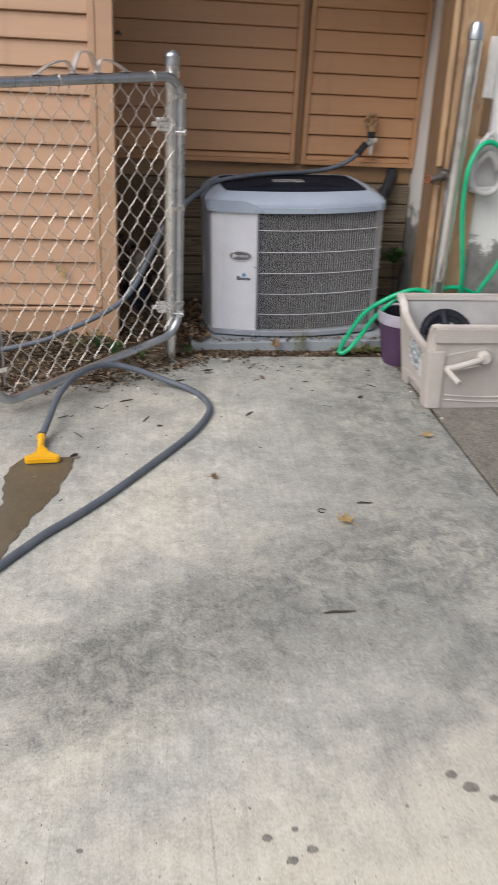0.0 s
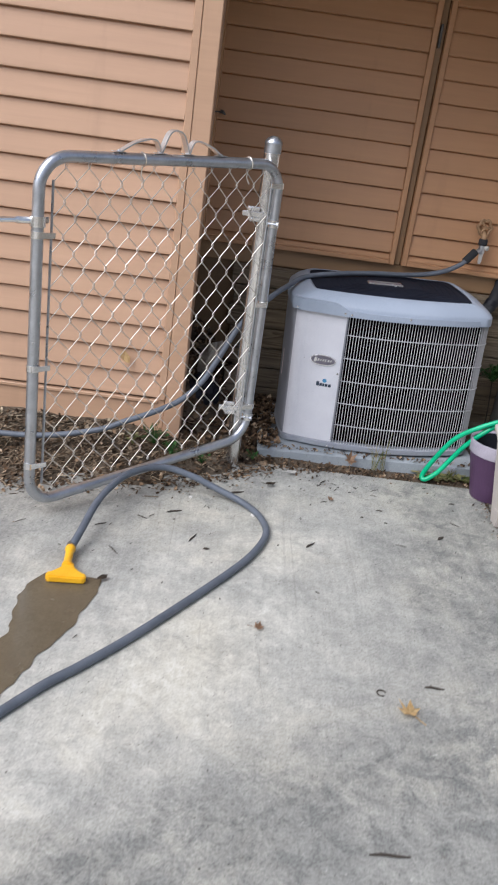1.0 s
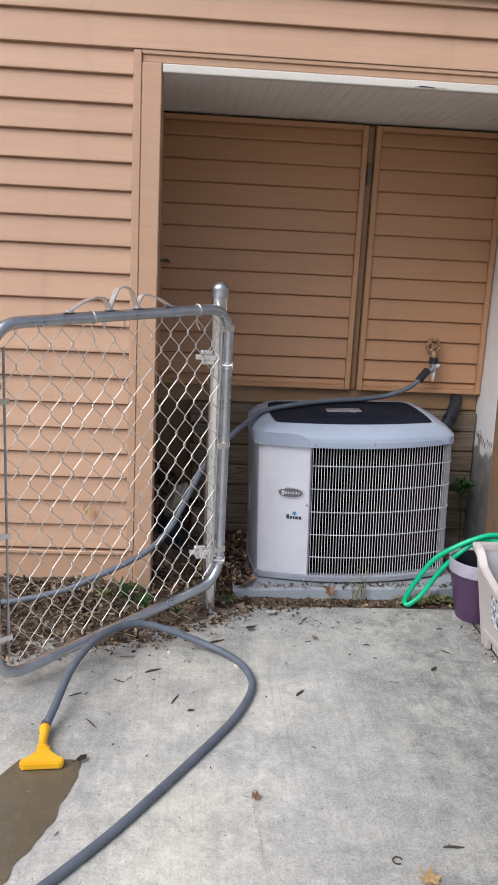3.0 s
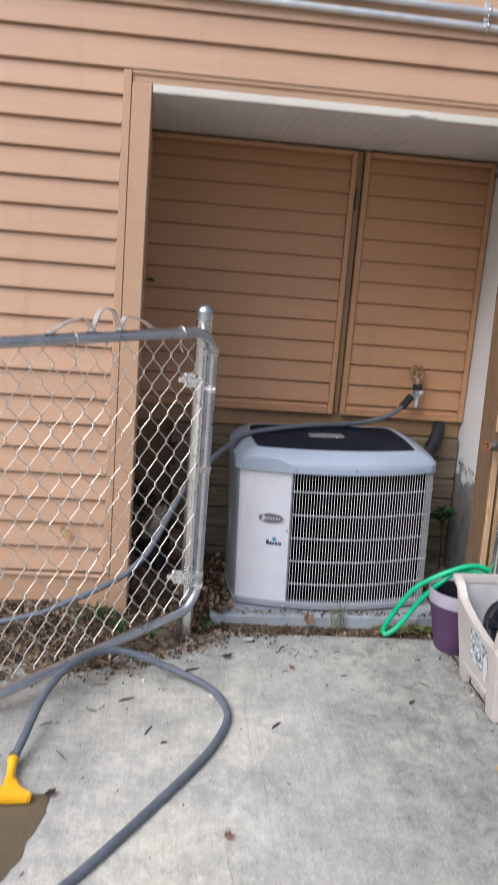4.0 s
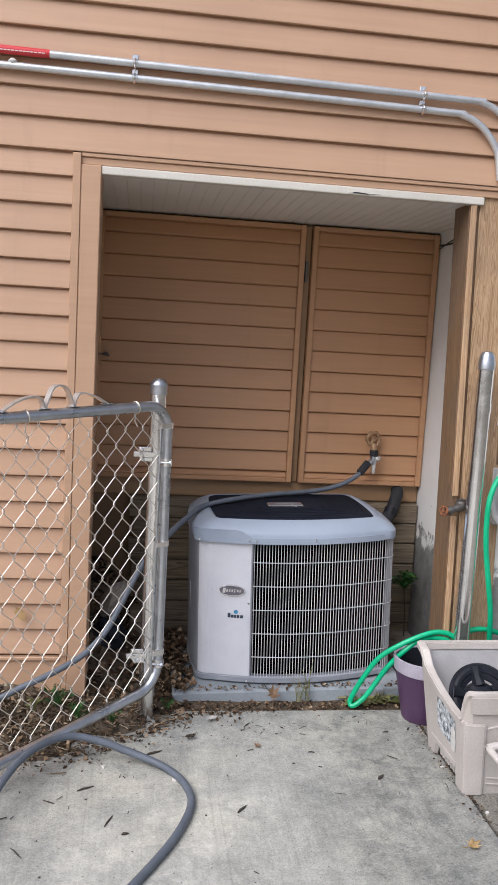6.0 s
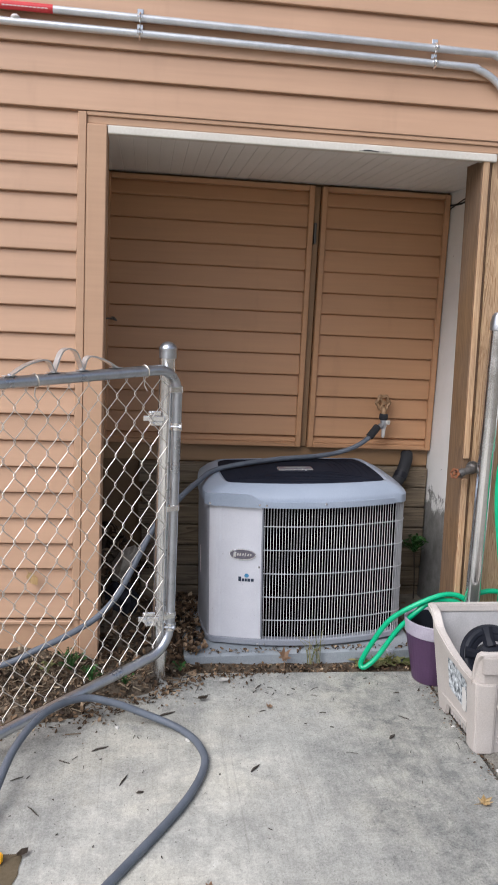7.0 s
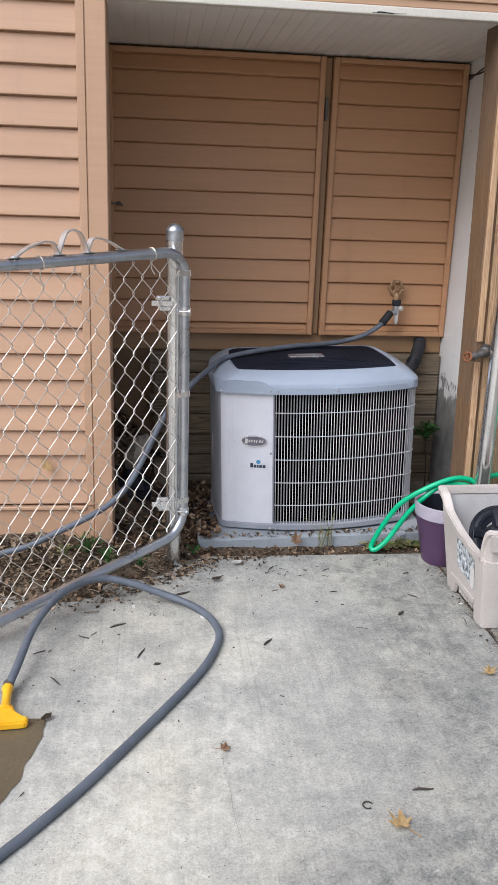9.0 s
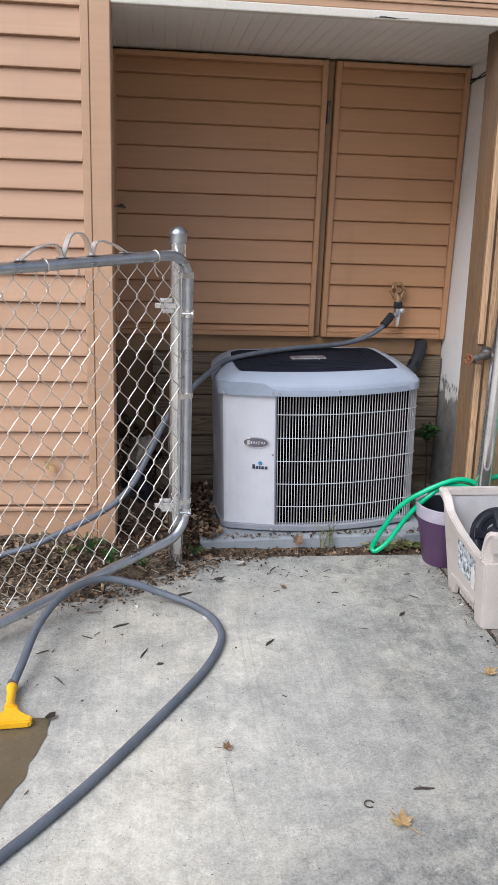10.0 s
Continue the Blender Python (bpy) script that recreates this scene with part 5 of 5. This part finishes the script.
# black reel wheel inside
wc = Vector((1.405, -0.425, 0.262))
wm = axis_to(wc, (1.38, -1.20, 0.80))
bm = bmesh.new()
tube(bm, [wm @ Vector((0.098 * math.cos(a), 0.098 * math.sin(a), 0)) for a in [2 * math.pi * i / 40 for i in range(40)]], 0.0185, 10, True)
for i in range(5):
    a = 2 * math.pi * i / 5 + 0.45
    b0, b1 = wm @ Vector((0.04 * math.cos(a), 0.04 * math.sin(a), 0.004)), wm @ Vector((0.105 * math.cos(a), 0.105 * math.sin(a), 0.002))
    tube(bm, [b0, b0.lerp(b1, 0.5), b1], [0.026, 0.019, 0.028], 8)
lathe(bm, [(0, 0.022), (0.03, 0.022), (0.052, 0.012), (0.06, -0.01), (0.06, -0.10), (0, -0.10)], 24, wm)
lathe(bm, [(0.066, -0.004), (0.116, -0.008), (0.121, 0.004), (0.112, 0.015), (0.084, 0.011), (0.066, 0.004), (0.066, -0.004)], 36, wm)
part("reel_wheel", bm, M_BLACK, reel, "glossy black spoked reel wheel", True)

# ---- hose hanger on the wall and the green hose ----
hanger = thing("hose_hanger", (1.62, 0.0, 0.9), "grey moulded wall hanger for a garden hose", "hose hanger")
part("hoop", tubed([(1.598, -0.055, 1.045), (1.562, -0.06, 0.99), (1.545, -0.065, 0.92), (1.546, -0.065, 0.86), (1.572, -0.065, 0.815), (1.615, -0.065, 0.80), (1.655, -0.065, 0.812), (1.682, -0.065, 0.86), (1.676, -0.065, 0.93), (1.645, -0.06, 1.0), (1.618, -0.055, 1.045), (1.598, -0.055, 1.045)], 0.0125, 10, 6), M_BINGREY, hanger, smooth=True)
part("saddle", tubed([(1.556, -0.04, 0.90), (1.585, -0.045, 0.945), (1.612, -0.045, 0.962), (1.645, -0.045, 0.945), (1.672, -0.04, 0.90)], 0.015, 10, 6), M_BINGREY, hanger, smooth=True)
part("tray", boxed(1.555, 1.675, -0.06, -0.004, 0.80, 0.826, 0.006), M_BINGREY, hanger)
part("back_plate", boxed(1.56, 1.69, -0.004, 0.028, 0.80, 1.02, 0.006), M_BINGREY, hanger)
part("mount_strip", boxed(1.57, 1.612, -0.004, 0.028, 1.03, 1.18, 0.003), M_POST, hanger, "dark brown strip above the hanger")
part("mount_strip", boxed(1.56, 1.602, -0.006, 0.028, 1.183, 1.42, 0.003), M_PALE, hanger, "pale weathered strip")

green = thing("garden_hose", (1.3, -0.1, 0.0), "bright green garden hose looped from the hanger into the box", "garden hose")
part("loop", tubed([(1.56, -0.035, 0.16), (1.52, -0.035, 0.27), (1.45, -0.035, 0.335), (1.40, -0.03, 0.353), (1.335, -0.04, 0.350), (1.245, -0.035, 0.31), (1.16, 0.0, 0.235), (1.105, 0.03, 0.13), (1.072, 0.05, 0.045), (1.068, 0.045, 0.018), (1.085, 0.035, 0.020), (1.125, 0.03, 0.06), (1.165, 0.02, 0.13), (1.20, 0.0, 0.20), (1.25, -0.03, 0.275), (1.31, -0.03, 0.322), (1.37, -0.03, 0.330), (1.44, -0.03, 0.31), (1.50, -0.03, 0.22)], 0.0105, 10, 6), M_GREEN, green, smooth=True)
part("drop", tubed([(1.60, -0.035, 0.16), (1.59, -0.05, 0.30), (1.565, -0.09, 0.45), (1.54, -0.10, 0.58), (1.515, -0.105, 0.72), (1.505, -0.11, 0.84), (1.515, -0.105, 0.93), (1.555, -0.09, 1.0), (1.62, -0.08, 1.01), (1.70, -0.08, 0.93), (1.75, -0.09, 0.75), (1.755, -0.09, 0.6), (1.72, -0.09, 0.48), (1.665, -0.07, 0.36), (1.62, -0.035, 0.2)], 0.0105, 10, 6), M_GREEN, green, smooth=True)
part("arc", tubed([(1.44, -0.035, 0.22), (1.47, -0.035, 0.33), (1.53, -0.035, 0.368), (1.61, -0.035, 0.362), (1.68, -0.035, 0.32), (1.72, -0.035, 0.2)], 0.0105, 10, 6), M_GREEN, green, smooth=True)

# ---- leaves, twigs, weeds ----


def leaf_into(bm, m, size, curl=0.25, lobes=0):
    """A curled leaf blade; lobes: a jagged maple-like outline."""
    n = 14 if lobes else 6
    rim = []
    for i in range(n):
        a = 2 * math.pi * (i + (rng.uniform(-0.3, 0.3) if lobes else 0)) / n
        r = size * (0.55 + 0.45 * abs(math.cos(a / 2)) if not lobes else (rng.uniform(0.75, 1.05) if i % 2 == 0 else rng.uniform(0.4, 0.62)) * (0.75 + 0.25 * math.cos(a)))
        x, y = r * math.cos(a), r * math.sin(a) * (0.55 if not lobes else 0.9)
        rim.append(bm.verts.new(m @ Vector((x, y, curl * (x * x + 2.2 * y * y) / max(size, 1e-4) + rng.uniform(-0.08, 0.08) * size))))
    c = bm.verts.new(m @ Vector((0, 0, 0)))
    for i in range(n):
        bm.faces.new((c, rim[i], rim[(i + 1) % n]))


def scatter(count_, area, size, z_of, tilt=0.6, curl=0.3, name="leaf_litter", material=None, label="", accept=None):
    bm = bmesh.new()
    made = 0
    while made < count_:
        x, y = rng.uniform(area[0], area[1]), rng.uniform(area[2], area[3])
        if accept and not accept(x, y):
            continue
        s = rng.uniform(*size)
        m = Matrix.Translation((x, y, z_of(x, y) + 0.25 * s)) @ Euler((rng.gauss(0, tilt), rng.gauss(0, tilt), rng.uniform(0, 6.28))).to_matrix().to_4x4()
        leaf_into(bm, m, s, curl * rng.uniform(-1, 1.4))
        made += 1
    return tagged(part(name, bm, material or M_LITTER), label, "leaves", kind="stuff")


def in_bed(x, y):
    if 0.405 < x < 1.36 and y > 0.105:
        return False
    if x < -0.02 and y > -0.03:
        return False
    if y < edge_y(x) + 0.16 and rng.random() < 0.55:
        return False
    return y > edge_y(x) + rng.gauss(0.03, 0.05)


ground_z = lambda x, y: max(soil_z(x, y), 0.046 if x > 0.35 and y > 0.115 else 0.0)
scatter(6400, (-1.5, 0.40, -0.78, 0.0), (0.004, 0.017), ground_z, 0.5, 0.4, label="dead leaves and twig bits over the soil bed", accept=in_bed)
scatter(1300, (-0.04, 0.42, 0.0, 0.8), (0.008, 0.027), ground_z, 0.6, 0.5, label="heaped brown leaves beside the unit", accept=in_bed)
scatter(800, (0.30, 1.36, -0.04, 0.11), (0.003, 0.012), ground_z, 0.5, 0.4, label="brown leaves caught along the slab edge", accept=lambda x, y: y > edge_y(x) - 0.005)
scatter(260, (0.33, 0.445, 0.14, 0.78), (0.010, 0.026), lambda x, y: 0.044, 0.5, 0.5, label="brown leaves drifted over the end of the pad")
scatter(240, (0.36, 1.32, 0.123, 0.168), (0.003, 0.012), lambda x, y: 0.050 + 0.0279 * (x - UX), 0.4, 0.4, label="leaf crumbs lying along the front of the pad")
scatter(420, (-1.4, -0.05, -0.16, -0.02), (0.006, 0.022), ground_z, 0.6, 0.5, "dry_leaf_bank", M_STRAW, "pale dry leaf bits banked against the skirt board")
scatter(60, (1.35, 1.56, 0.1, 0.8), (0.010, 0.030), ground_z, 0.4, 0.3, label="a few leaves on the alcove floor")


scatter(230, (-1.3, 1.3, -1.0, 0.05), (0.002, 0.0065), lambda x, y: 0.001, 0.2, 0.2, "soil_crumbs", M_LITTER, "fine crumbs of soil and leaf on the slab edge", lambda x, y: edge_y(x) - abs(rng.gauss(0, 0.09)) < y < edge_y(x) + 0.02)
scatter(230, (0.0, 0.62, -0.45, 0.02), (0.003, 0.012), lambda x, y: 0.002, 0.35, 0.4, "spilled_litter", M_LITTER, "dark leaf crumbs spilled from the bed onto the slab", lambda x, y: edge_y(x) - abs(rng.gauss(0.02, 0.05)) < y < edge_y(x) + 0.05 and noise.noise((x * 9, y * 9, 2)) > -0.1)
scatter(260, (1.22, 1.33, -0.75, 0.0), (0.002, 0.008), lambda x, y: 0.001, 0.2, 0.2, "joint_crumbs", M_LITTER, "dirt crumbs gathered along the joint", lambda x, y: x > 1.31 - abs(rng.gauss(0, 0.03)))
bm = bmesh.new()
for _ in range(2600):
    while True:
        x, y = rng.uniform(-1.4, 0.40), rng.uniform(-0.75, 0.02)
        if in_bed(x, y):
            break
    a, l = rng.uniform(0, 6.28), rng.uniform(0.012, 0.06)
    d = Vector((math.cos(a), math.sin(a), rng.uniform(-0.2, 0.3))) * l / 2
    c = Vector((x, y, ground_z(x, y) + 0.008))
    rod(bm, c - d, c + d, rng.uniform(0.0006, 0.0022), 4)
tagged(part("twig_litter", bm, M_STRAW), "dry twigs and straw over the soil bed", "twigs", kind="stuff")


def stone_mesh():
    bm = bmesh.new()
    bmesh.ops.create_icosphere(bm, subdivisions=3, radius=1.0)
    for v in bm.verts:
        v.co *= 1 + 0.28 * noise.noise(v.co * 1.7)
    bmesh.ops.transform(bm, matrix=Matrix.Translation((0.098, 0.40, 0.335)) @ Matrix.Rotation(0.55, 4, "Y") @ Matrix.Diagonal((0.042, 0.05, 0.085, 1)), verts=bm.verts)
    return bm


tagged(part("stone", stone_mesh(), M_STONE, smooth=True), "pale rough stone lying in the leaf heap", "stone")


def sack_mesh():
    bm = bmesh.new()
    bmesh.ops.create_icosphere(bm, subdivisions=4, radius=1.0)
    for v in bm.verts:
        v.co *= 1 + 0.30 * noise.noise(v.co * 2.1) + 0.10 * noise.noise(v.co * 6.0)
    bmesh.ops.transform(bm, matrix=Matrix.Translation((0.07, 0.33, 0.18)) @ Matrix.Diagonal((0.085, 0.07, 0.085, 1)), verts=bm.verts)
    return bm


tagged(part("plastic_sack", sack_mesh(), M_BLACK, smooth=True), "crumpled black plastic sack among the leaves", "bag")


def debris(n):
    """Short dark twigs and bark bits strewn on the slab."""
    for i in range(n):
        while True:
            x, y = rng.uniform(-0.6, 1.28), rng.uniform(-1.7, 0.0)
            if rng.random() < math.exp(-max(0.0, edge_y(x) - y) * 3.2) and y < edge_y(x):
                break
        a, l = rng.uniform(0, 6.28), rng.choice((0.006, 0.008, 0.01, 0.012, 0.016, 0.024, 0.04))
        d = Vector((math.cos(a), math.sin(a), 0)) * l
        c = Vector((x, y, 0.003))
        k = rng.uniform(0.0009, 0.0021)
        bm = tube(bmesh.new(), [c - d / 2, c + Vector((rng.uniform(-1, 1), rng.uniform(-1, 1), 0.6)) * 0.002, c + d / 2], [k * 0.8, k, k * 0.8], 5)
        tagged(part("twig", bm, M_TWIG), "short dark twig lying on the concrete", "twig", "twigs on the slab")


debris(75)
for x, y, a, l, w in ((0.542, -0.654, 0.9, 0.05, 0.006), (0.181, -0.768, 0.3, 0.022, 0.006), (1.042, -0.483, 0.8, 0.035, 0.008), (-0.12, -0.843, -0.9, 0.06, 0.003), (0.13, -0.70, 1.2, 0.06, 0.004), (0.63, -1.939, 0.05, 0.088, 0.005), (0.838, -1.375, 0.0, 0.055, 0.005), (0.05, -0.52, 0.5, 0.06, 0.005), (0.27, -0.30, 0.5, 0.07, 0.006)):
    d = Vector((math.cos(a), math.sin(a), 0)) * l / 2
    c = Vector((x, y, w * 0.7))
    tagged(part("twig", tube(bmesh.new(), [c - d, c - d * 0.4 + Vector((0, 0.002, 0.001)), c + d * 0.4, c + d], [w * 0.3, w * 0.7, w * 0.6, w * 0.25], 6), M_TWIG), "dark bark sliver lying on the concrete", "twig", "twigs on the slab")


def fallen_leaf(x, y, z, size, turn, material, label, tilt=(0.1, 0.1), lobes=1):
    bm = bmesh.new()
    m = Matrix.Translation((x, y, z)) @ Euler((*tilt, turn)).to_matrix().to_4x4()
    leaf_into(bm, m, size, 0.3, lobes)
    rod(bm, m @ Vector((-size * 0.4, 0, 0.001)), m @ Vector((-size * 1.25, size * 0.15, 0.004)), size * 0.03, 5)
    bmesh.ops.solidify(bm, geom=bm.faces[:], thickness=0.0006)
    return tagged(part("fallen_leaf", bm, material), label, "leaf")


fallen_leaf(0.748, -1.496, 0.010, 0.048, 2.2, M_OCHRE, "curled yellow-brown lobed leaf on the concrete")
fallen_leaf(1.208, -0.877, 0.010, 0.038, 0.6, M_OCHRE, "curled orange-brown leaf on the concrete")
fallen_leaf(0.755, 0.088, 0.040, 0.046, 1.6, M_TANLEAF, "tan lobed leaf leaning on the pad", (0.1, -0.85))
fallen_leaf(0.355, -1.192, 0.008, 0.026, 0.3, M_TANLEAF, "small dull leaf on the concrete")
fallen_leaf(-0.125, -1.035, 0.009, 0.024, 0.9, M_DEBRIS, "dark soggy leaf clump beside the nozzle", lobes=0)
fallen_leaf(0.22, -0.33, 0.010, 0.030, 2.1, M_DEBRIS, "dark soggy leaf clump by the bed", lobes=0)
fallen_leaf(0.40, -0.20, 0.010, 0.026, 0.3, M_DEBRIS, "dark soggy leaf clump by the bed", lobes=0)
fallen_leaf(0.644, -0.265, 0.008, 0.022, 1.3, M_TANLEAF, "small dull leaf on the concrete")
fallen_leaf(0.49, -0.06, 0.012, 0.03, 0.4, M_PALE, "pale flattened scrap by the slab edge", lobes=0)
fallen_leaf(-0.236, -0.036, 0.418, 0.036, 0.0, M_OCHRE, "dried tan leaf stuck to the siding", (1.45, 0.9), 0)
tagged(part("wire_ringlet", tube(bmesh.new(), [(0.686 + 0.012 * math.cos(a), -1.419 + 0.012 * math.sin(a), 0.003) for a in np.linspace(0.3, 5.2, 14)], 0.0018, 6), M_TWIG), "small curled dark stem on the concrete", "twig")
for x, y in ((0.10, -0.385), (0.335, -0.475), (1.285, -0.42), (1.33, -0.70)):
    tagged(part("pale_chip", prismed([(r * math.cos(a), 0.6 * r * math.sin(a)) for a, r in ((0.2 + 6.28 * k / 7, rng.uniform(0.006, 0.013)) for k in range(7))], 0.004, Matrix.Translation((x, y, 0.0005)) @ Matrix.Rotation(rng.uniform(0, 3), 4, "Z")), M_PALE), "pale chip lying on the concrete", "chip", "pale chips")


def weed(x, y, z, n, size, h, material, label):
    w = thing("weed", (x, y, z), label, "plant")
    bm = bmesh.new()
    for i in range(n):
        a, r, hh = rng.uniform(0, 6.28), rng.uniform(0, 0.75) * h, rng.uniform(0.3, 1.0) * h
        tip = Vector((x + r * math.cos(a), y + r * math.sin(a) * 0.7, z + hh))
        part("stem", tube(bmesh.new(), [(x, y, z), (x + 0.4 * r * math.cos(a), y + 0.4 * r * math.sin(a), z + hh * 0.6), tip], 0.0012, 4), material, w)
        leaf_into(bm, Matrix.Translation(tip) @ Euler((rng.gauss(0.2, 0.5), rng.gauss(0, 0.5), a)).to_matrix().to_4x4(), rng.uniform(0.6, 1.2) * size, 0.2)
    part("foliage", bm, material, w)
    return w


weed_tall = weed(1.485, 0.70, 0.30, 85, 0.017, 0.085, M_GREENLEAF, "small leafy green weed growing at the foundation wall")
part("stalk", tubed([(1.505, 0.71, -0.01), (1.50, 0.705, 0.15), (1.485, 0.70, 0.30)], 0.003, 6, 4), M_TWIG, weed_tall)
weed(-0.08, -0.12, 0.09, 30, 0.012, 0.09, M_GREENLEAF, "low green weed in the soil by the corner")
weed(0.0, -0.20, 0.085, 26, 0.010, 0.06, M_GREENLEAF, "low clump of green seedlings in the soil")
weed(-0.16, -0.16, 0.095, 22, 0.010, 0.05, M_GRASS, "yellow-green sprouts in the soil")
weed(0.12, -0.12, 0.03, 16, 0.010, 0.05, M_GREENLEAF, "tiny green weed in the soil")
weed(0.33, -0.01, 0.03, 10, 0.012, 0.04, M_GREENLEAF, "tiny green seedling beside the gate post")


def grass_tuft(x, y, z, n, h):
    bm = bmesh.new()
    for i in range(n):
        a, r = rng.uniform(0, 6.28), rng.uniform(0.2, 1.0) * h * 0.7
        hh = rng.uniform(0.5, 1.0) * h
        tip = Vector((x + r * math.cos(a), y + 0.4 * r * math.sin(a), z + hh))
        mid_p = Vector((x + 0.35 * r * math.cos(a), y + 0.15 * r * math.sin(a), z + hh * 0.7))
        tube(bm, [(x + rng.uniform(-0.01, 0.01), y, z), mid_p, tip], [0.0016, 0.0014, 0.0004], 4)
    tagged(part("grass_tuft", bm, M_GRASS), "thin dry grass blades beside the pad", "grass", "grass tufts")


grass_tuft(0.86, 0.085, 0.01, 7, 0.13)
grass_tuft(0.90, 0.095, 0.01, 5, 0.19)
grass_tuft(1.20, 0.09, 0.01, 20, 0.05)
grass_tuft(1.13, 0.09, 0.01, 18, 0.04)
scatter(90, (1.05, 1.30, 0.05, 0.14), (0.012, 0.03), lambda x, y: 0.012, 0.25, 0.1, "dry_grass_bits", M_GRASS, "flattened dry grass along the slab edge")

# hairline crack and the sealed joint
crack = [(0.351, -1.215), (0.353, -1.25), (0.356, -1.30), (0.358, -1.34), (0.362, -1.40), (0.365, -1.45), (0.370, -1.516)]
bm = bmesh.new()
L = [bm.verts.new((x - 0.0004 + 0.003 * math.sin(y * 41), y, 0.001)) for x, y in crack]
Rr = [bm.verts.new((x + 0.0004 + 0.003 * math.sin(y * 41), y, 0.001)) for x, y in crack]
for i in range(len(crack) - 1):
    bm.faces.new((L[i], Rr[i], Rr[i + 1], L[i + 1]))
tagged(part("crack", bm, M_DRIP), "hairline crack in the slab", "crack", kind="structure")

# ---- siding courses ----


def clad(owner, x0, x1, y, levels, top, material, depth=1.0):
    """Courses between the given butt heights, the last one ending at top."""
    made = {}
    for z, z_next in zip(levels, [*levels[1:], top]):
        h = round(z_next - z, 4)
        if h not in made:
            made[h] = course_mesh(x1 - x0, h)
            made[h].materials.append(material)
        mesh_part("siding_course", made[h], owner, m=Matrix.Translation((x0, y, z)) @ Matrix.Diagonal((1, depth, 1, 1)))


clad(wall_front, -4.4, -0.089, -0.001, [FIRST + i * PITCH for i in range(19)], 2.078, M_SIDING)
clad(wall_front, -4.4, 4.4, -0.001, [2.079] + [FIRST + i * PITCH for i in range(20, 51)], TOP, M_SIDING)
for door, a, b in ((door_l, -0.0135, 0.8875), (door_r, 0.9755, 1.5375)):
    clad(door, a, b, 0.8515, [0.8075] + [0.840 + j * 0.0980 for j in range(12)], 1.981, M_DOOR, 1.1)
